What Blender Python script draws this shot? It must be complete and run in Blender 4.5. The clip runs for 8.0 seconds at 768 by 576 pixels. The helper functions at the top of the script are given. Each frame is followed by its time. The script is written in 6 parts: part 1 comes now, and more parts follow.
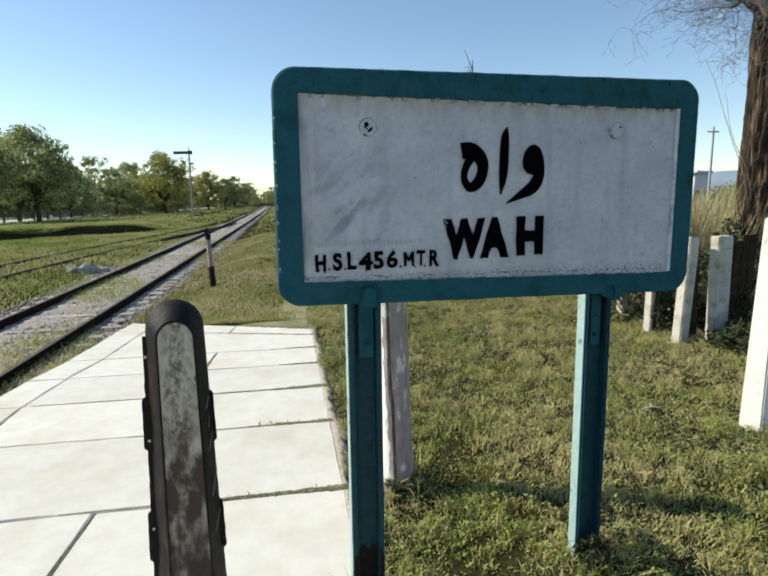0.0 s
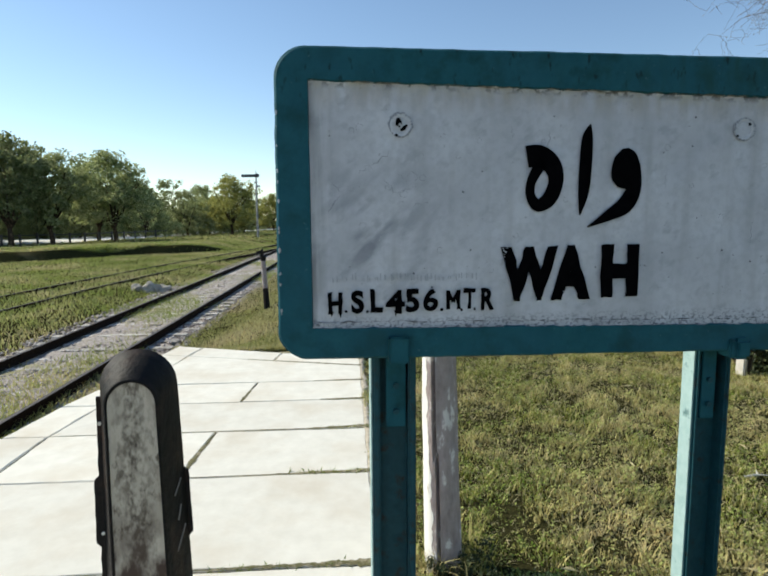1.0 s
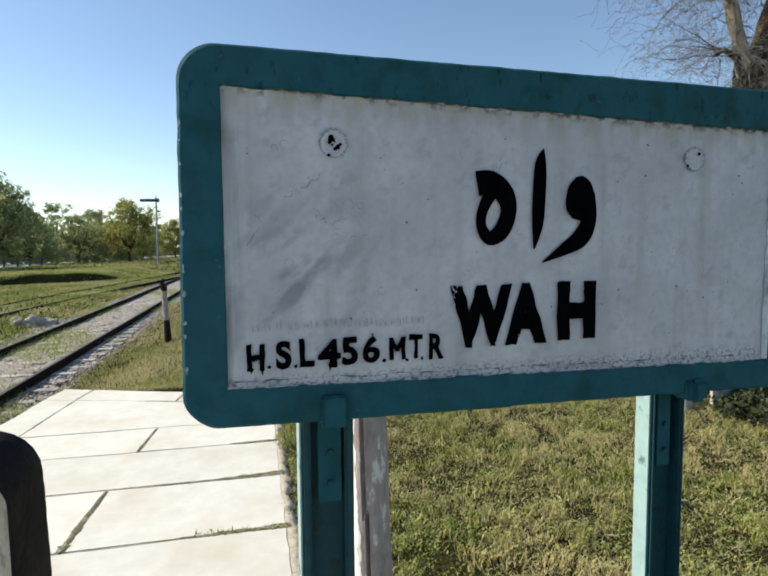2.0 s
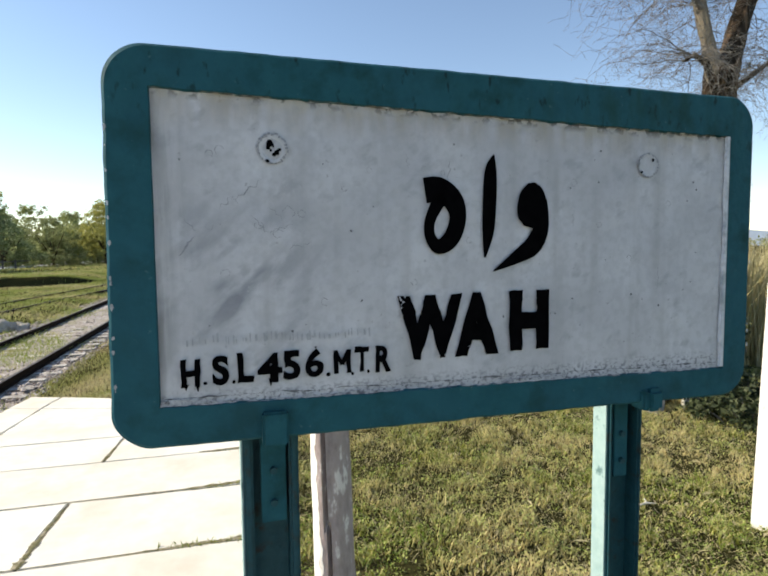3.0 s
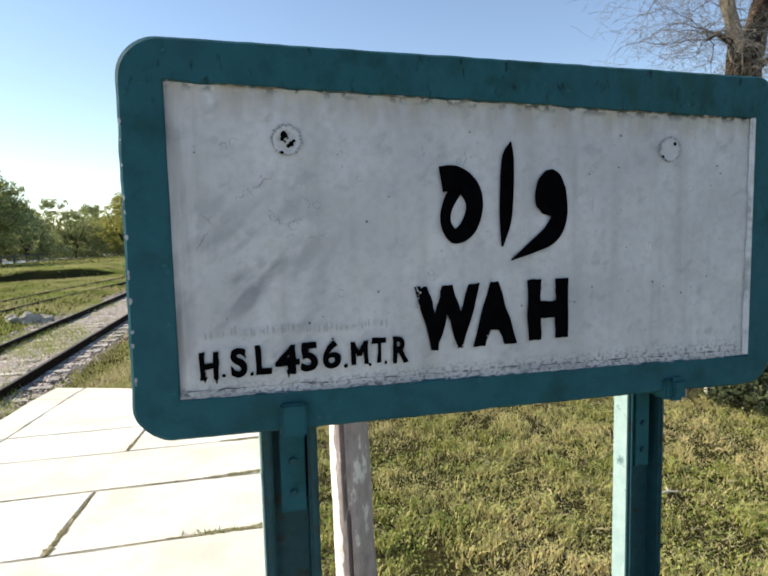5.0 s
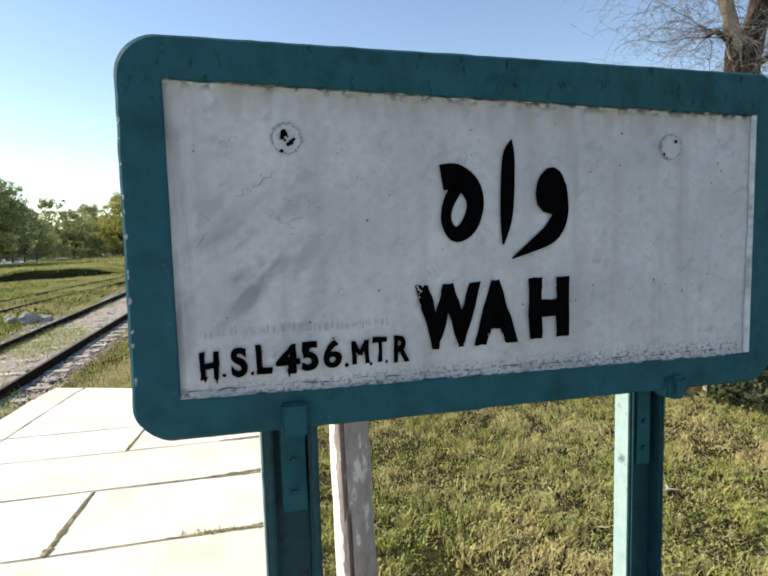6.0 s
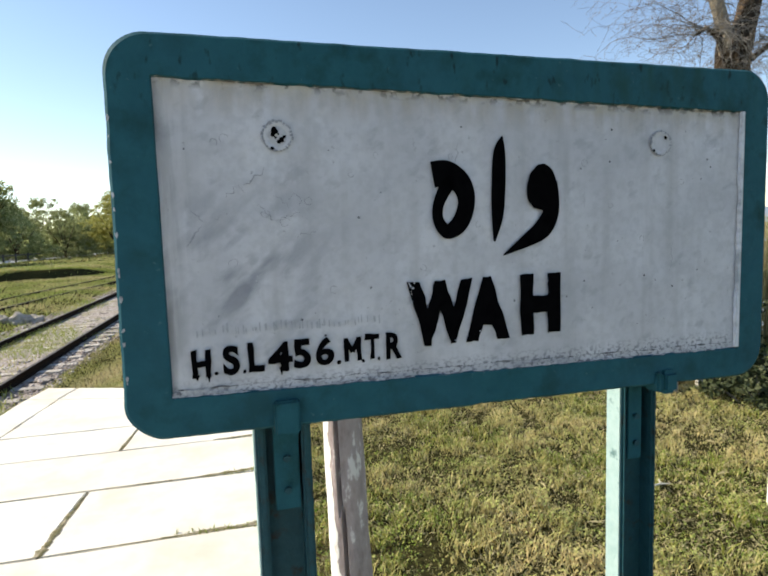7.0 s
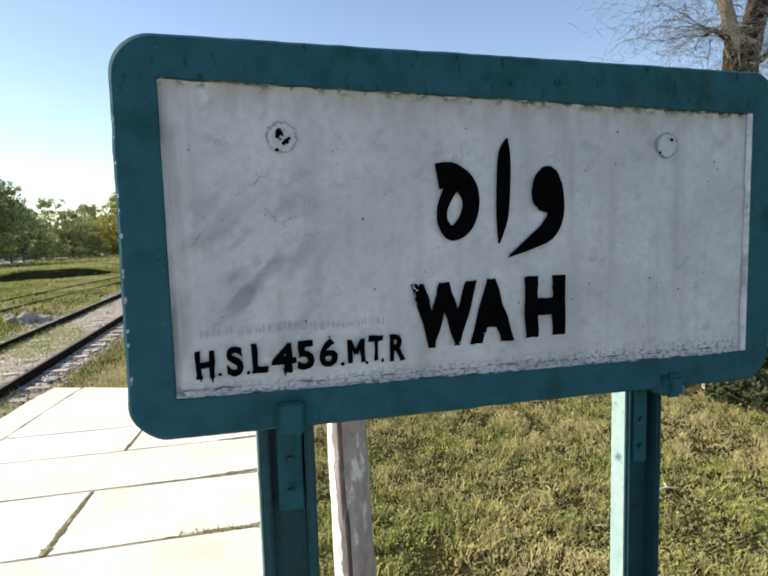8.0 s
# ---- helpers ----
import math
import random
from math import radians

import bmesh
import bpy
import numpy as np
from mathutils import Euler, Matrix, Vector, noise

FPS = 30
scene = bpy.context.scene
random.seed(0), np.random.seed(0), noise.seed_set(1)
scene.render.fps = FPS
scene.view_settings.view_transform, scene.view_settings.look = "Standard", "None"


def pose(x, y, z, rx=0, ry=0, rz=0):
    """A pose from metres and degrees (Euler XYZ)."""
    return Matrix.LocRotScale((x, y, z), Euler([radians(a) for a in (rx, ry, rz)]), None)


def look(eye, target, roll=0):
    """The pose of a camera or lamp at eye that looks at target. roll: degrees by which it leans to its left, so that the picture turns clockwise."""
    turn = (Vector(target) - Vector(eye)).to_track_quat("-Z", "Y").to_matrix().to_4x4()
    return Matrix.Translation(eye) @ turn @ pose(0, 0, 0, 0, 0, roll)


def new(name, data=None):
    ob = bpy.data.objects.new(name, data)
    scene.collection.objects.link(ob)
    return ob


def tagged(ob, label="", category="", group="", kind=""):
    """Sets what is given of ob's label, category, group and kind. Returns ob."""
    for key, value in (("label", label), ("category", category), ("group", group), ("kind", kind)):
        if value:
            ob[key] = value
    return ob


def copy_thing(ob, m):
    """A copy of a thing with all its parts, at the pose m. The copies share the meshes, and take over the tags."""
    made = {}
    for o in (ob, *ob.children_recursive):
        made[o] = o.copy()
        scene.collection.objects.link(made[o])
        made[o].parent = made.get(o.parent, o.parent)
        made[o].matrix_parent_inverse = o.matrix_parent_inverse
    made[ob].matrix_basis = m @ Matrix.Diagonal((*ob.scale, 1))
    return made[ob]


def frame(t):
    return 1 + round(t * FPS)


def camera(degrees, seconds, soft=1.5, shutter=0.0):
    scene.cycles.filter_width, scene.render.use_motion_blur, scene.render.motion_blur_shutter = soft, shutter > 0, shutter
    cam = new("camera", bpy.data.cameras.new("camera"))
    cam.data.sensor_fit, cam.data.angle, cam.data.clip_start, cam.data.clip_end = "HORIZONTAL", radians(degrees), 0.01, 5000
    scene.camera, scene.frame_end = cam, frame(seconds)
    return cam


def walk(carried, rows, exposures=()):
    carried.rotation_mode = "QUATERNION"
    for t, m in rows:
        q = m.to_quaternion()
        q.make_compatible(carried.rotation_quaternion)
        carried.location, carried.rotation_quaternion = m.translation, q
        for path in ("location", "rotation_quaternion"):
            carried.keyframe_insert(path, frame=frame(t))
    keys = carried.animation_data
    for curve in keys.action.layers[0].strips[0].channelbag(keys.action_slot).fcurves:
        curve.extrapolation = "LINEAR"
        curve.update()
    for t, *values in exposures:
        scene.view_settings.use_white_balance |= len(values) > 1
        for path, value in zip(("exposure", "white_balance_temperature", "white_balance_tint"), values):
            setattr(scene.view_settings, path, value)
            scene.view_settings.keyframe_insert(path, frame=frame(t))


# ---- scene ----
cam = camera(68.6, 8.0, soft=2.0)
PATH = [
    (0, (-0.169, 0.146, 1.751), (0.167, 2.092, 1.434), -0.8),
    (0.2, (-0.161, 0.250, 1.750), (0.149, 2.207, 1.479), -1.5),
    (0.5, (-0.080, 0.444, 1.741), (0.167, 2.414, 1.501), -1.0),
    (0.7, (-0.030, 0.534, 1.748), (0.136, 2.516, 1.542), 0.0),
    (1, (-0.009, 0.659, 1.744), (0.118, 2.640, 1.507), -0.4),
    (1.2, (-0.011, 0.724, 1.738), (0.116, 2.703, 1.479), -0.5),
    (1.5, (-0.044, 0.832, 1.743), (0.241, 2.797, 1.507), 0.5),
    (1.8, (-0.036, 0.888, 1.758), (0.331, 2.844, 1.558), -0.8),
    (2, (-0.044, 0.925, 1.766), (0.403, 2.869, 1.619), -0.4),
    (2.2, (-0.013, 0.932, 1.774), (0.477, 2.865, 1.630), -0.7),
    (3.3, (0.055, 0.958, 1.783), (0.566, 2.886, 1.642), -0.5),
    (3.5, (0.053, 0.957, 1.781), (0.540, 2.891, 1.628), -0.7),
    (4, (0.055, 0.963, 1.791), (0.533, 2.900, 1.651), -0.4),
    (4.5, (0.058, 0.959, 1.788), (0.507, 2.900, 1.613), -1.2),
    (6, (0.054, 0.967, 1.787), (0.507, 2.906, 1.602), -1.5),
    (6.5, (0.058, 0.967, 1.786), (0.517, 2.904, 1.597), -1.5),
    (7, (0.058, 0.964, 1.785), (0.532, 2.898, 1.592), -1.8),
    (7.5, (0.062, 0.966, 1.784), (0.515, 2.904, 1.586), -1.7),
    (8, (0.062, 0.965, 1.786), (0.517, 2.903, 1.598), -1.6),
]
EXPOSURES = [(0, 0.20, 6500, 6), (1, 0.22, 6500, 6), (1.5, 0.25, 6500, 7), (2.0, 0.29, 6650, 8), (3.5, 0.59, 7000, 11), (8, 0.61, 7000, 11)]
walk(cam, [(t, look(eye, target, roll)) for t, eye, target, roll in PATH], EXPOSURES)

# ---- light ----
SUN_AZ, SUN_EL = math.atan2(-0.928, 0.372), radians(35.5)   # azimuth clockwise from +y
SUN_DIR = Vector((math.sin(SUN_AZ) * math.cos(SUN_EL), math.cos(SUN_AZ) * math.cos(SUN_EL), math.sin(SUN_EL)))
world = bpy.data.worlds.new("world")
scene.world = world
world.use_nodes = True
wn = world.node_tree
sky = wn.nodes.new("ShaderNodeTexSky")
sky.sky_type, sky.sun_disc = "NISHITA", False
sky.sun_elevation, sky.sun_rotation = SUN_EL, SUN_AZ
sky.air_density, sky.dust_density, sky.ozone_density = 0.95, 0.04, 1.5
back = wn.nodes["Background"]
back.inputs["Strength"].default_value = 0.14
wn.links.new(sky.outputs[0], back.inputs[0])
sun = new("sun", bpy.data.lights.new("sun", "SUN"))
sun.data.energy, sun.data.angle, sun.data.color = 5.0, radians(0.5), (1.0, 0.93, 0.79)
sun.matrix_world = look(SUN_DIR * 50, (0, 0, 0))


# ---- materials ----
def material(name, c1, c2, scale=20.0, rough=0.8, bump=0.0, c3=None, scale3=2.0, cover=0.5, sharp=0.12, metal=0.0, island=None, per_object=0.0, detail=6.0, thin=0.0, gloss=0.5, stretch=1.0):
    """Two colours by fine noise, a third in large patches, an optional colour by island, relief from the fine noise."""
    m = bpy.data.materials.new(name)
    m.use_nodes = True
    nt = m.node_tree
    nodes, links = nt.nodes, nt.links
    bsdf = nodes["Principled BSDF"]
    bsdf.inputs["Roughness"].default_value = rough
    bsdf.inputs["Metallic"].default_value = metal
    bsdf.inputs["Specular IOR Level"].default_value = gloss
    co = nodes.new("ShaderNodeTexCoord").outputs["Object"]

    tall = nodes.new("ShaderNodeMapping")
    tall.inputs["Scale"].default_value = (1, 1, 1 / stretch)
    links.new(co, tall.inputs["Vector"])
    co = tall.outputs[0]

    def noise_at(s, d=detail):
        n = nodes.new("ShaderNodeTexNoise")
        n.inputs["Scale"].default_value, n.inputs["Detail"].default_value = s, d
        n.inputs["Roughness"].default_value = 0.62
        links.new(co, n.inputs["Vector"])
        return n.outputs["Fac"]

    def ramp(fac, lo, hi):
        r = nodes.new("ShaderNodeMapRange")
        r.inputs["From Min"].default_value, r.inputs["From Max"].default_value = lo, hi
        links.new(fac, r.inputs["Value"])
        return r.outputs["Result"]

    def mix(fac, a, b):
        x = nodes.new("ShaderNodeMix")
        x.data_type = "RGBA"
        if isinstance(fac, float):
            x.inputs[0].default_value = fac
        else:
            links.new(fac, x.inputs[0])
        for slot, v in ((6, a), (7, b)):
            if isinstance(v, tuple):
                x.inputs[slot].default_value = (*v, 1)
            else:
                links.new(v, x.inputs[slot])
        return x.outputs[2]

    fine = noise_at(scale)
    col = mix(ramp(fine, 0.3, 0.7), c1, c2)
    if c3:
        col = mix(ramp(noise_at(scale3), cover - sharp, cover + sharp), col, c3)
    if island:
        g = nodes.new("ShaderNodeNewGeometry")
        col = mix(ramp(g.outputs["Random Per Island"], 0.25, 1.0), col, island)
    if per_object:
        oi = nodes.new("ShaderNodeObjectInfo")
        hsv = nodes.new("ShaderNodeHueSaturation")
        r = nodes.new("ShaderNodeMapRange")
        r.inputs["To Min"].default_value, r.inputs["To Max"].default_value = 1 - per_object, 1 + per_object
        links.new(oi.outputs["Random"], r.inputs["Value"])
        links.new(r.outputs["Result"], hsv.inputs["Value"])
        links.new(col, hsv.inputs["Color"])
        col = hsv.outputs["Color"]
    links.new(col, bsdf.inputs["Base Color"])
    if thin:
        tr, ms = nodes.new("ShaderNodeBsdfTranslucent"), nodes.new("ShaderNodeMixShader")
        links.new(col, tr.inputs["Color"])
        ms.inputs["Fac"].default_value = thin
        links.new(bsdf.outputs[0], ms.inputs[1])
        links.new(tr.outputs[0], ms.inputs[2])
        links.new(ms.outputs[0], nodes["Material Output"].inputs["Surface"])
    if bump:
        b = nodes.new("ShaderNodeBump")
        b.inputs["Strength"].default_value, b.inputs["Distance"].default_value = bump, 0.01
        links.new(fine, b.inputs["Height"])
        links.new(b.outputs["Normal"], bsdf.inputs["Normal"])
    return m


M_TEAL = material("teal_paint", (0.0105, 0.071, 0.091), (0.0175, 0.100, 0.122), 16, 0.7, 0.4, (0.008, 0.046, 0.048), 9, 0.58, 0.10, gloss=0.15)
M_TEAL_WORN = material("worn_teal_paint", (0.009, 0.050, 0.064), (0.015, 0.072, 0.088), 30, 0.55, 0.4, (0.025, 0.03, 0.027), 18, 0.62, 0.05, gloss=0.25)
# teal lightened to carry the sunlight on the posts' left sides
M_TEAL_SUNLIT = material("sunlit_side_teal", (0.25, 0.37, 0.365), (0.34, 0.46, 0.45), 25, 0.6, 0.3, (0.08, 0.16, 0.16), 22, 0.64, 0.05)
M_CHIP = material("flaked_white_paint", (0.56, 0.56, 0.57), (0.30, 0.30, 0.32), 90, 0.8, 0.6, (0.14, 0.14, 0.16), 75, 0.57, 0.05)
M_GRIME = material("brown_grime", (0.035, 0.033, 0.028), (0.30, 0.275, 0.215), 70, 0.9, 0.4, (0.52, 0.50, 0.45), 40, 0.60, 0.06)
M_BLACK = material("black_sign_paint", (0.0015, 0.0015, 0.002), (0.004, 0.004, 0.0045), 30, 0.9, 0.1, gloss=0.0)
M_LIP = material("white_lip_paint", (0.52, 0.53, 0.56), (0.68, 0.69, 0.72), 30, 0.7, 0.4, (0.34, 0.36, 0.38), 18, 0.56, 0.08)
M_FADED = material("faded_grey_paint", (0.30, 0.31, 0.33), (0.46, 0.47, 0.50), 60, 0.8)
M_SMUDGE = material("grey_smudge", (0.20, 0.205, 0.225), (0.38, 0.385, 0.41), 40, 0.8)
M_CRACK = material("dark_crack", (0.03, 0.03, 0.036), (0.20, 0.20, 0.215), 45, 0.9)
M_SLAB = material("pale_concrete", (0.67, 0.635, 0.55), (0.77, 0.735, 0.645), 7, 0.85, 0.25, (0.60, 0.53, 0.42), 1.6, 0.62, 0.16, per_object=0.05)
M_JOINT = material("joint_dirt", (0.17, 0.145, 0.10), (0.30, 0.26, 0.18), 25, 0.95, 0.5)
M_EDGE_SOIL = material("trodden_soil", (0.40, 0.34, 0.25), (0.64, 0.56, 0.45), 30, 0.95, 0.7, (0.22, 0.20, 0.09), 7, 0.62, 0.08, gloss=0.1)
M_PATH = material("path_soil", (0.24, 0.21, 0.13), (0.42, 0.36, 0.25), 14, 0.95, 0.8, (0.20, 0.21, 0.07), 3.5, 0.52, 0.10, gloss=0.1)
M_DIRT = material("dark_moss_dirt", (0.07, 0.068, 0.03), (0.21, 0.19, 0.10), 60, 0.95, 0.8, (0.36, 0.31, 0.22), 22, 0.56, 0.08, gloss=0.1)
# soil taken near black so its colour stands in for shade between tufts
M_GROUND = material("shaded_grass_soil", (0.012, 0.012, 0.006), (0.055, 0.052, 0.020), 34, 0.95, 1.0, (0.15, 0.12, 0.06), 0.35, 0.64, 0.10, gloss=0.0)
M_GRASS = material("grass_blades", (0.105, 0.155, 0.018), (0.32, 0.335, 0.065), 5.0, 0.7, 0.0, (0.62, 0.50, 0.26), 0.9, 0.54, 0.08, island=(0.64, 0.55, 0.26), thin=0.25, gloss=0.05)
M_MEADOW = material("meadow_blades", (0.155, 0.220, 0.038), (0.28, 0.320, 0.080), 0.5, 0.65, 0.0, (0.52, 0.44, 0.23), 0.28, 0.52, 0.07, island=(0.38, 0.40, 0.14), thin=0.45, gloss=0.1)
M_BANK = material("bank_blades", (0.20, 0.235, 0.055), (0.34, 0.345, 0.11), 0.8, 0.7, 0.0, (0.56, 0.47, 0.27), 0.5, 0.50, 0.08, island=(0.50, 0.46, 0.21), thin=0.4, gloss=0.05)
M_WEED = material("weed_leaves", (0.040, 0.100, 0.012), (0.235, 0.305, 0.055), 5.0, 0.65, 0.0, (0.46, 0.40, 0.18), 0.9, 0.56, 0.08, island=(0.44, 0.47, 0.16), thin=0.25, gloss=0.05)
M_STRAW = material("dry_stalks", (0.40, 0.34, 0.18), (0.56, 0.49, 0.29), 5, 0.8, 0.0, island=(0.30, 0.27, 0.11), thin=0.2)
M_BALLAST = material("ballast_stone", (0.34, 0.295, 0.27), (0.60, 0.54, 0.50), 9, 0.9, 0.3, island=(0.21, 0.165, 0.14))
M_BALLAST_BED = material("ballast_bed", (0.13, 0.105, 0.085), (0.50, 0.445, 0.405), 26, 0.95, 0.9, (0.20, 0.19, 0.075), 0.7, 0.60, 0.08)
M_RAIL = material("rusty_rail_steel", (0.012, 0.008, 0.006), (0.034, 0.021, 0.014), 30, 0.9, 0.3, gloss=0.05)
M_RAIL_TOP = material("dull_rail_head", (0.05, 0.038, 0.03), (0.10, 0.08, 0.066), 25, 0.6, 0.1, metal=0.2)
M_SLEEPER = material("bleached_sleeper", (0.40, 0.37, 0.33), (0.62, 0.59, 0.55), 18, 0.9, 0.4, (0.22, 0.19, 0.145), 3, 0.55, 0.12, per_object=0.28)
M_WHITE = material("flaking_whitewash", (0.24, 0.185, 0.175), (0.45, 0.375, 0.36), 20, 0.85, 0.9, (0.68, 0.63, 0.60), 20, 0.605, 0.03, stretch=2.4)
M_LIME = material("lime_coat", (0.64, 0.61, 0.57), (0.78, 0.75, 0.71), 14, 0.85, 0.5, (0.40, 0.33, 0.29), 20, 0.66, 0.04, stretch=2.5)
M_WHITE_CLEAN = material("whitewashed_concrete", (0.49, 0.455, 0.39), (0.63, 0.59, 0.52), 12, 0.85, 0.3, (0.30, 0.26, 0.20), 6, 0.57, 0.09)
M_STEEL_BLACK = material("tarred_steel", (0.004, 0.004, 0.0045), (0.013, 0.010, 0.009), 30, 0.6, 0.6, (0.036, 0.021, 0.015), 9, 0.58, 0.08, gloss=0.18)
M_SCRATCH = material("bare_scratch", (0.16, 0.13, 0.12), (0.26, 0.22, 0.20), 40, 0.6)
M_OLD_WOOD = material("rotten_wood", (0.018, 0.014, 0.010), (0.06, 0.042, 0.028), 20, 0.9, 0.6, (0.11, 0.08, 0.05), 6, 0.62, 0.06, gloss=0.1)
M_BARK = material("bark", (0.018, 0.014, 0.010), (0.075, 0.054, 0.037), 22, 0.95, 1.0, (0.175, 0.118, 0.076), 9.0, 0.57, 0.05, gloss=0.1, stretch=5.0)
M_BARK_PALE = material("pale_bark", (0.22, 0.18, 0.13), (0.36, 0.30, 0.22), 10, 0.95, 0.8)
M_TWIG = material("twig_bark", (0.085, 0.075, 0.068), (0.27, 0.245, 0.215), 5, 0.9)
M_BUD = material("pale_buds", (0.24, 0.22, 0.18), (0.40, 0.37, 0.31), 6, 0.8, 0.0, thin=0.3)
M_LEAF = material("tree_leaves", (0.14, 0.175, 0.065), (0.25, 0.29, 0.115), 0.8, 0.65, 0.0, island=(0.42, 0.44, 0.22), per_object=0.25, thin=0.5, gloss=0.15)
M_LEAF_YELLOW = material("yellowing_leaves", (0.23, 0.24, 0.06), (0.34, 0.34, 0.10), 0.8, 0.65, 0.0, island=(0.46, 0.44, 0.15), thin=0.5, gloss=0.15)
M_BUSH = material("dark_bush_leaves", (0.016, 0.024, 0.009), (0.035, 0.05, 0.017), 4, 0.6, 0.0, island=(0.075, 0.085, 0.04), gloss=0.2)
M_ROAD = material("dusty_road", (0.62, 0.59, 0.54), (0.76, 0.73, 0.68), 1.5, 0.95, 0.1)
M_SIGNAL = material("signal_paint", (0.05, 0.05, 0.055), (0.09, 0.09, 0.09), 6, 0.6)
M_SIGNAL_GREY = material("grey_mast", (0.30, 0.31, 0.32), (0.42, 0.43, 0.44), 4, 0.6)
M_HOUSE = material("distant_plaster", (0.62, 0.63, 0.64), (0.74, 0.75, 0.76), 1.0, 0.9)
M_HILL = material("hazy_hill", (0.20, 0.26, 0.33), (0.26, 0.31, 0.37), 0.01, 1.0)
M_STONE = material("grey_stone", (0.26, 0.23, 0.19), (0.44, 0.40, 0.34), 9, 0.9, 0.6)


def panel_material():
    """White paint with soft diagonal smudges, rain streaks and fine pitting."""
    m = bpy.data.materials.new("weathered_panel_paint")
    m.use_nodes = True
    nodes, links = m.node_tree.nodes, m.node_tree.links
    bsdf = nodes["Principled BSDF"]
    bsdf.inputs["Roughness"].default_value = 0.65
    bsdf.inputs["Specular IOR Level"].default_value = 0.25
    co = nodes.new("ShaderNodeTexCoord").outputs["Object"]

    def noise_at(scale, stretch=(1, 1, 1), turn=0.0, detail=5.0):
        mp = nodes.new("ShaderNodeMapping")
        mp.vector_type = "TEXTURE"
        mp.inputs["Scale"].default_value = stretch
        mp.inputs["Rotation"].default_value = (0, radians(turn), 0)
        n = nodes.new("ShaderNodeTexNoise")
        n.inputs["Scale"].default_value, n.inputs["Detail"].default_value = scale, detail
        links.new(co, mp.inputs["Vector"])
        links.new(mp.outputs[0], n.inputs["Vector"])
        return n.outputs["Fac"]

    def ramp(fac, lo, hi, top=1.0):
        r = nodes.new("ShaderNodeMapRange")
        r.inputs["From Min"].default_value, r.inputs["From Max"].default_value = lo, hi
        r.inputs["To Max"].default_value = top
        links.new(fac, r.inputs["Value"])
        return r.outputs["Result"]

    def times(a, c):
        x = nodes.new("ShaderNodeMath")
        x.operation = "MULTIPLY"
        links.new(a, x.inputs[0])
        links.new(c, x.inputs[1])
        return x.outputs[0]

    def mix(fac, a, c):
        x = nodes.new("ShaderNodeMix")
        x.data_type = "RGBA"
        links.new(fac, x.inputs[0])
        for slot, v in ((6, a), (7, c)):
            if isinstance(v, tuple):
                x.inputs[slot].default_value = (*v, 1)
            else:
                links.new(v, x.inputs[slot])
        return x.outputs[2]
    col = mix(ramp(noise_at(4), 0.3, 0.7), (0.462, 0.464, 0.490), (0.615, 0.615, 0.645))
    col = mix(ramp(noise_at(2.6, detail=3.0), 0.48, 0.68, 0.55), col, (0.40, 0.405, 0.43))
    col = mix(ramp(noise_at(26, (1.6, 1, 1), -30), 0.60, 0.70, 0.55), col, (0.34, 0.345, 0.37))
    dist = nodes.new("ShaderNodeVectorMath")
    dist.operation = "DISTANCE"
    dist.inputs[1].default_value = (0.15, 0.0, 1.71)
    links.new(co, dist.inputs[0])
    near = ramp(dist.outputs["Value"], 0.27, 0.02)
    col = mix(times(ramp(noise_at(13, (1.9, 1, 0.8), -42, 6), 0.46, 0.62, 1.0), near), col, (0.24, 0.245, 0.275))
    col = mix(ramp(noise_at(9, (0.6, 1, 8.0)), 0.53, 0.72, 0.42), col, (0.29, 0.285, 0.285))
    col = mix(ramp(noise_at(11), 0.63, 0.70, 0.5), col, (0.62, 0.63, 0.66))
    sep = nodes.new("ShaderNodeSeparateXYZ")
    links.new(co, sep.inputs[0])
    rough_noise = noise_at(38)
    speck = ramp(rough_noise, 0.40, 0.58)
    rise = nodes.new("ShaderNodeMath")          # height above the sloping upper border
    rise.operation = "MULTIPLY_ADD"
    links.new(sep.outputs["X"], rise.inputs[0])
    rise.inputs[1].default_value = 0.0175
    links.new(sep.outputs["Z"], rise.inputs[2])
    col = mix(times(ramp(rise.outputs[0], 2.035, 2.10, 0.75), ramp(noise_at(7, (0.35, 1, 1.6)), 0.36, 0.58)), col, (0.36, 0.315, 0.255))
    col = mix(times(ramp(rise.outputs[0], 2.085, 2.118, 0.8), ramp(noise_at(20, (2.0, 1, 1)), 0.42, 0.60)), col, (0.46, 0.42, 0.335))
    col = mix(times(ramp(rise.outputs[0], 2.098, 2.119), ramp(rough_noise, 0.50, 0.57)), col, (0.06, 0.055, 0.05))
    col = mix(times(ramp(rise.outputs[0], 2.108, 2.119), ramp(noise_at(90, (1.6, 1, 1)), 0.55, 0.60)), col, (0.62, 0.60, 0.56))
    # line of shade along the left border painted in, broken up by streaks
    col = mix(times(ramp(sep.outputs["X"], 0.035, -0.012, 0.9), ramp(noise_at(16, (1, 1, 3.0)), 0.35, 0.6)), col, (0.20, 0.20, 0.20))
    col = mix(times(ramp(sep.outputs["X"], 1.50, 1.54, 0.7), speck), col, (0.62, 0.63, 0.65))
    col = mix(times(ramp(sep.outputs["Z"], 1.480, 1.450, 0.75), ramp(noise_at(120, (1.3, 1, 1)), 0.50, 0.60)), col, (0.12, 0.12, 0.14))
    col = mix(ramp(noise_at(55), 0.42, 0.66, 0.35), col, (0.36, 0.365, 0.385))
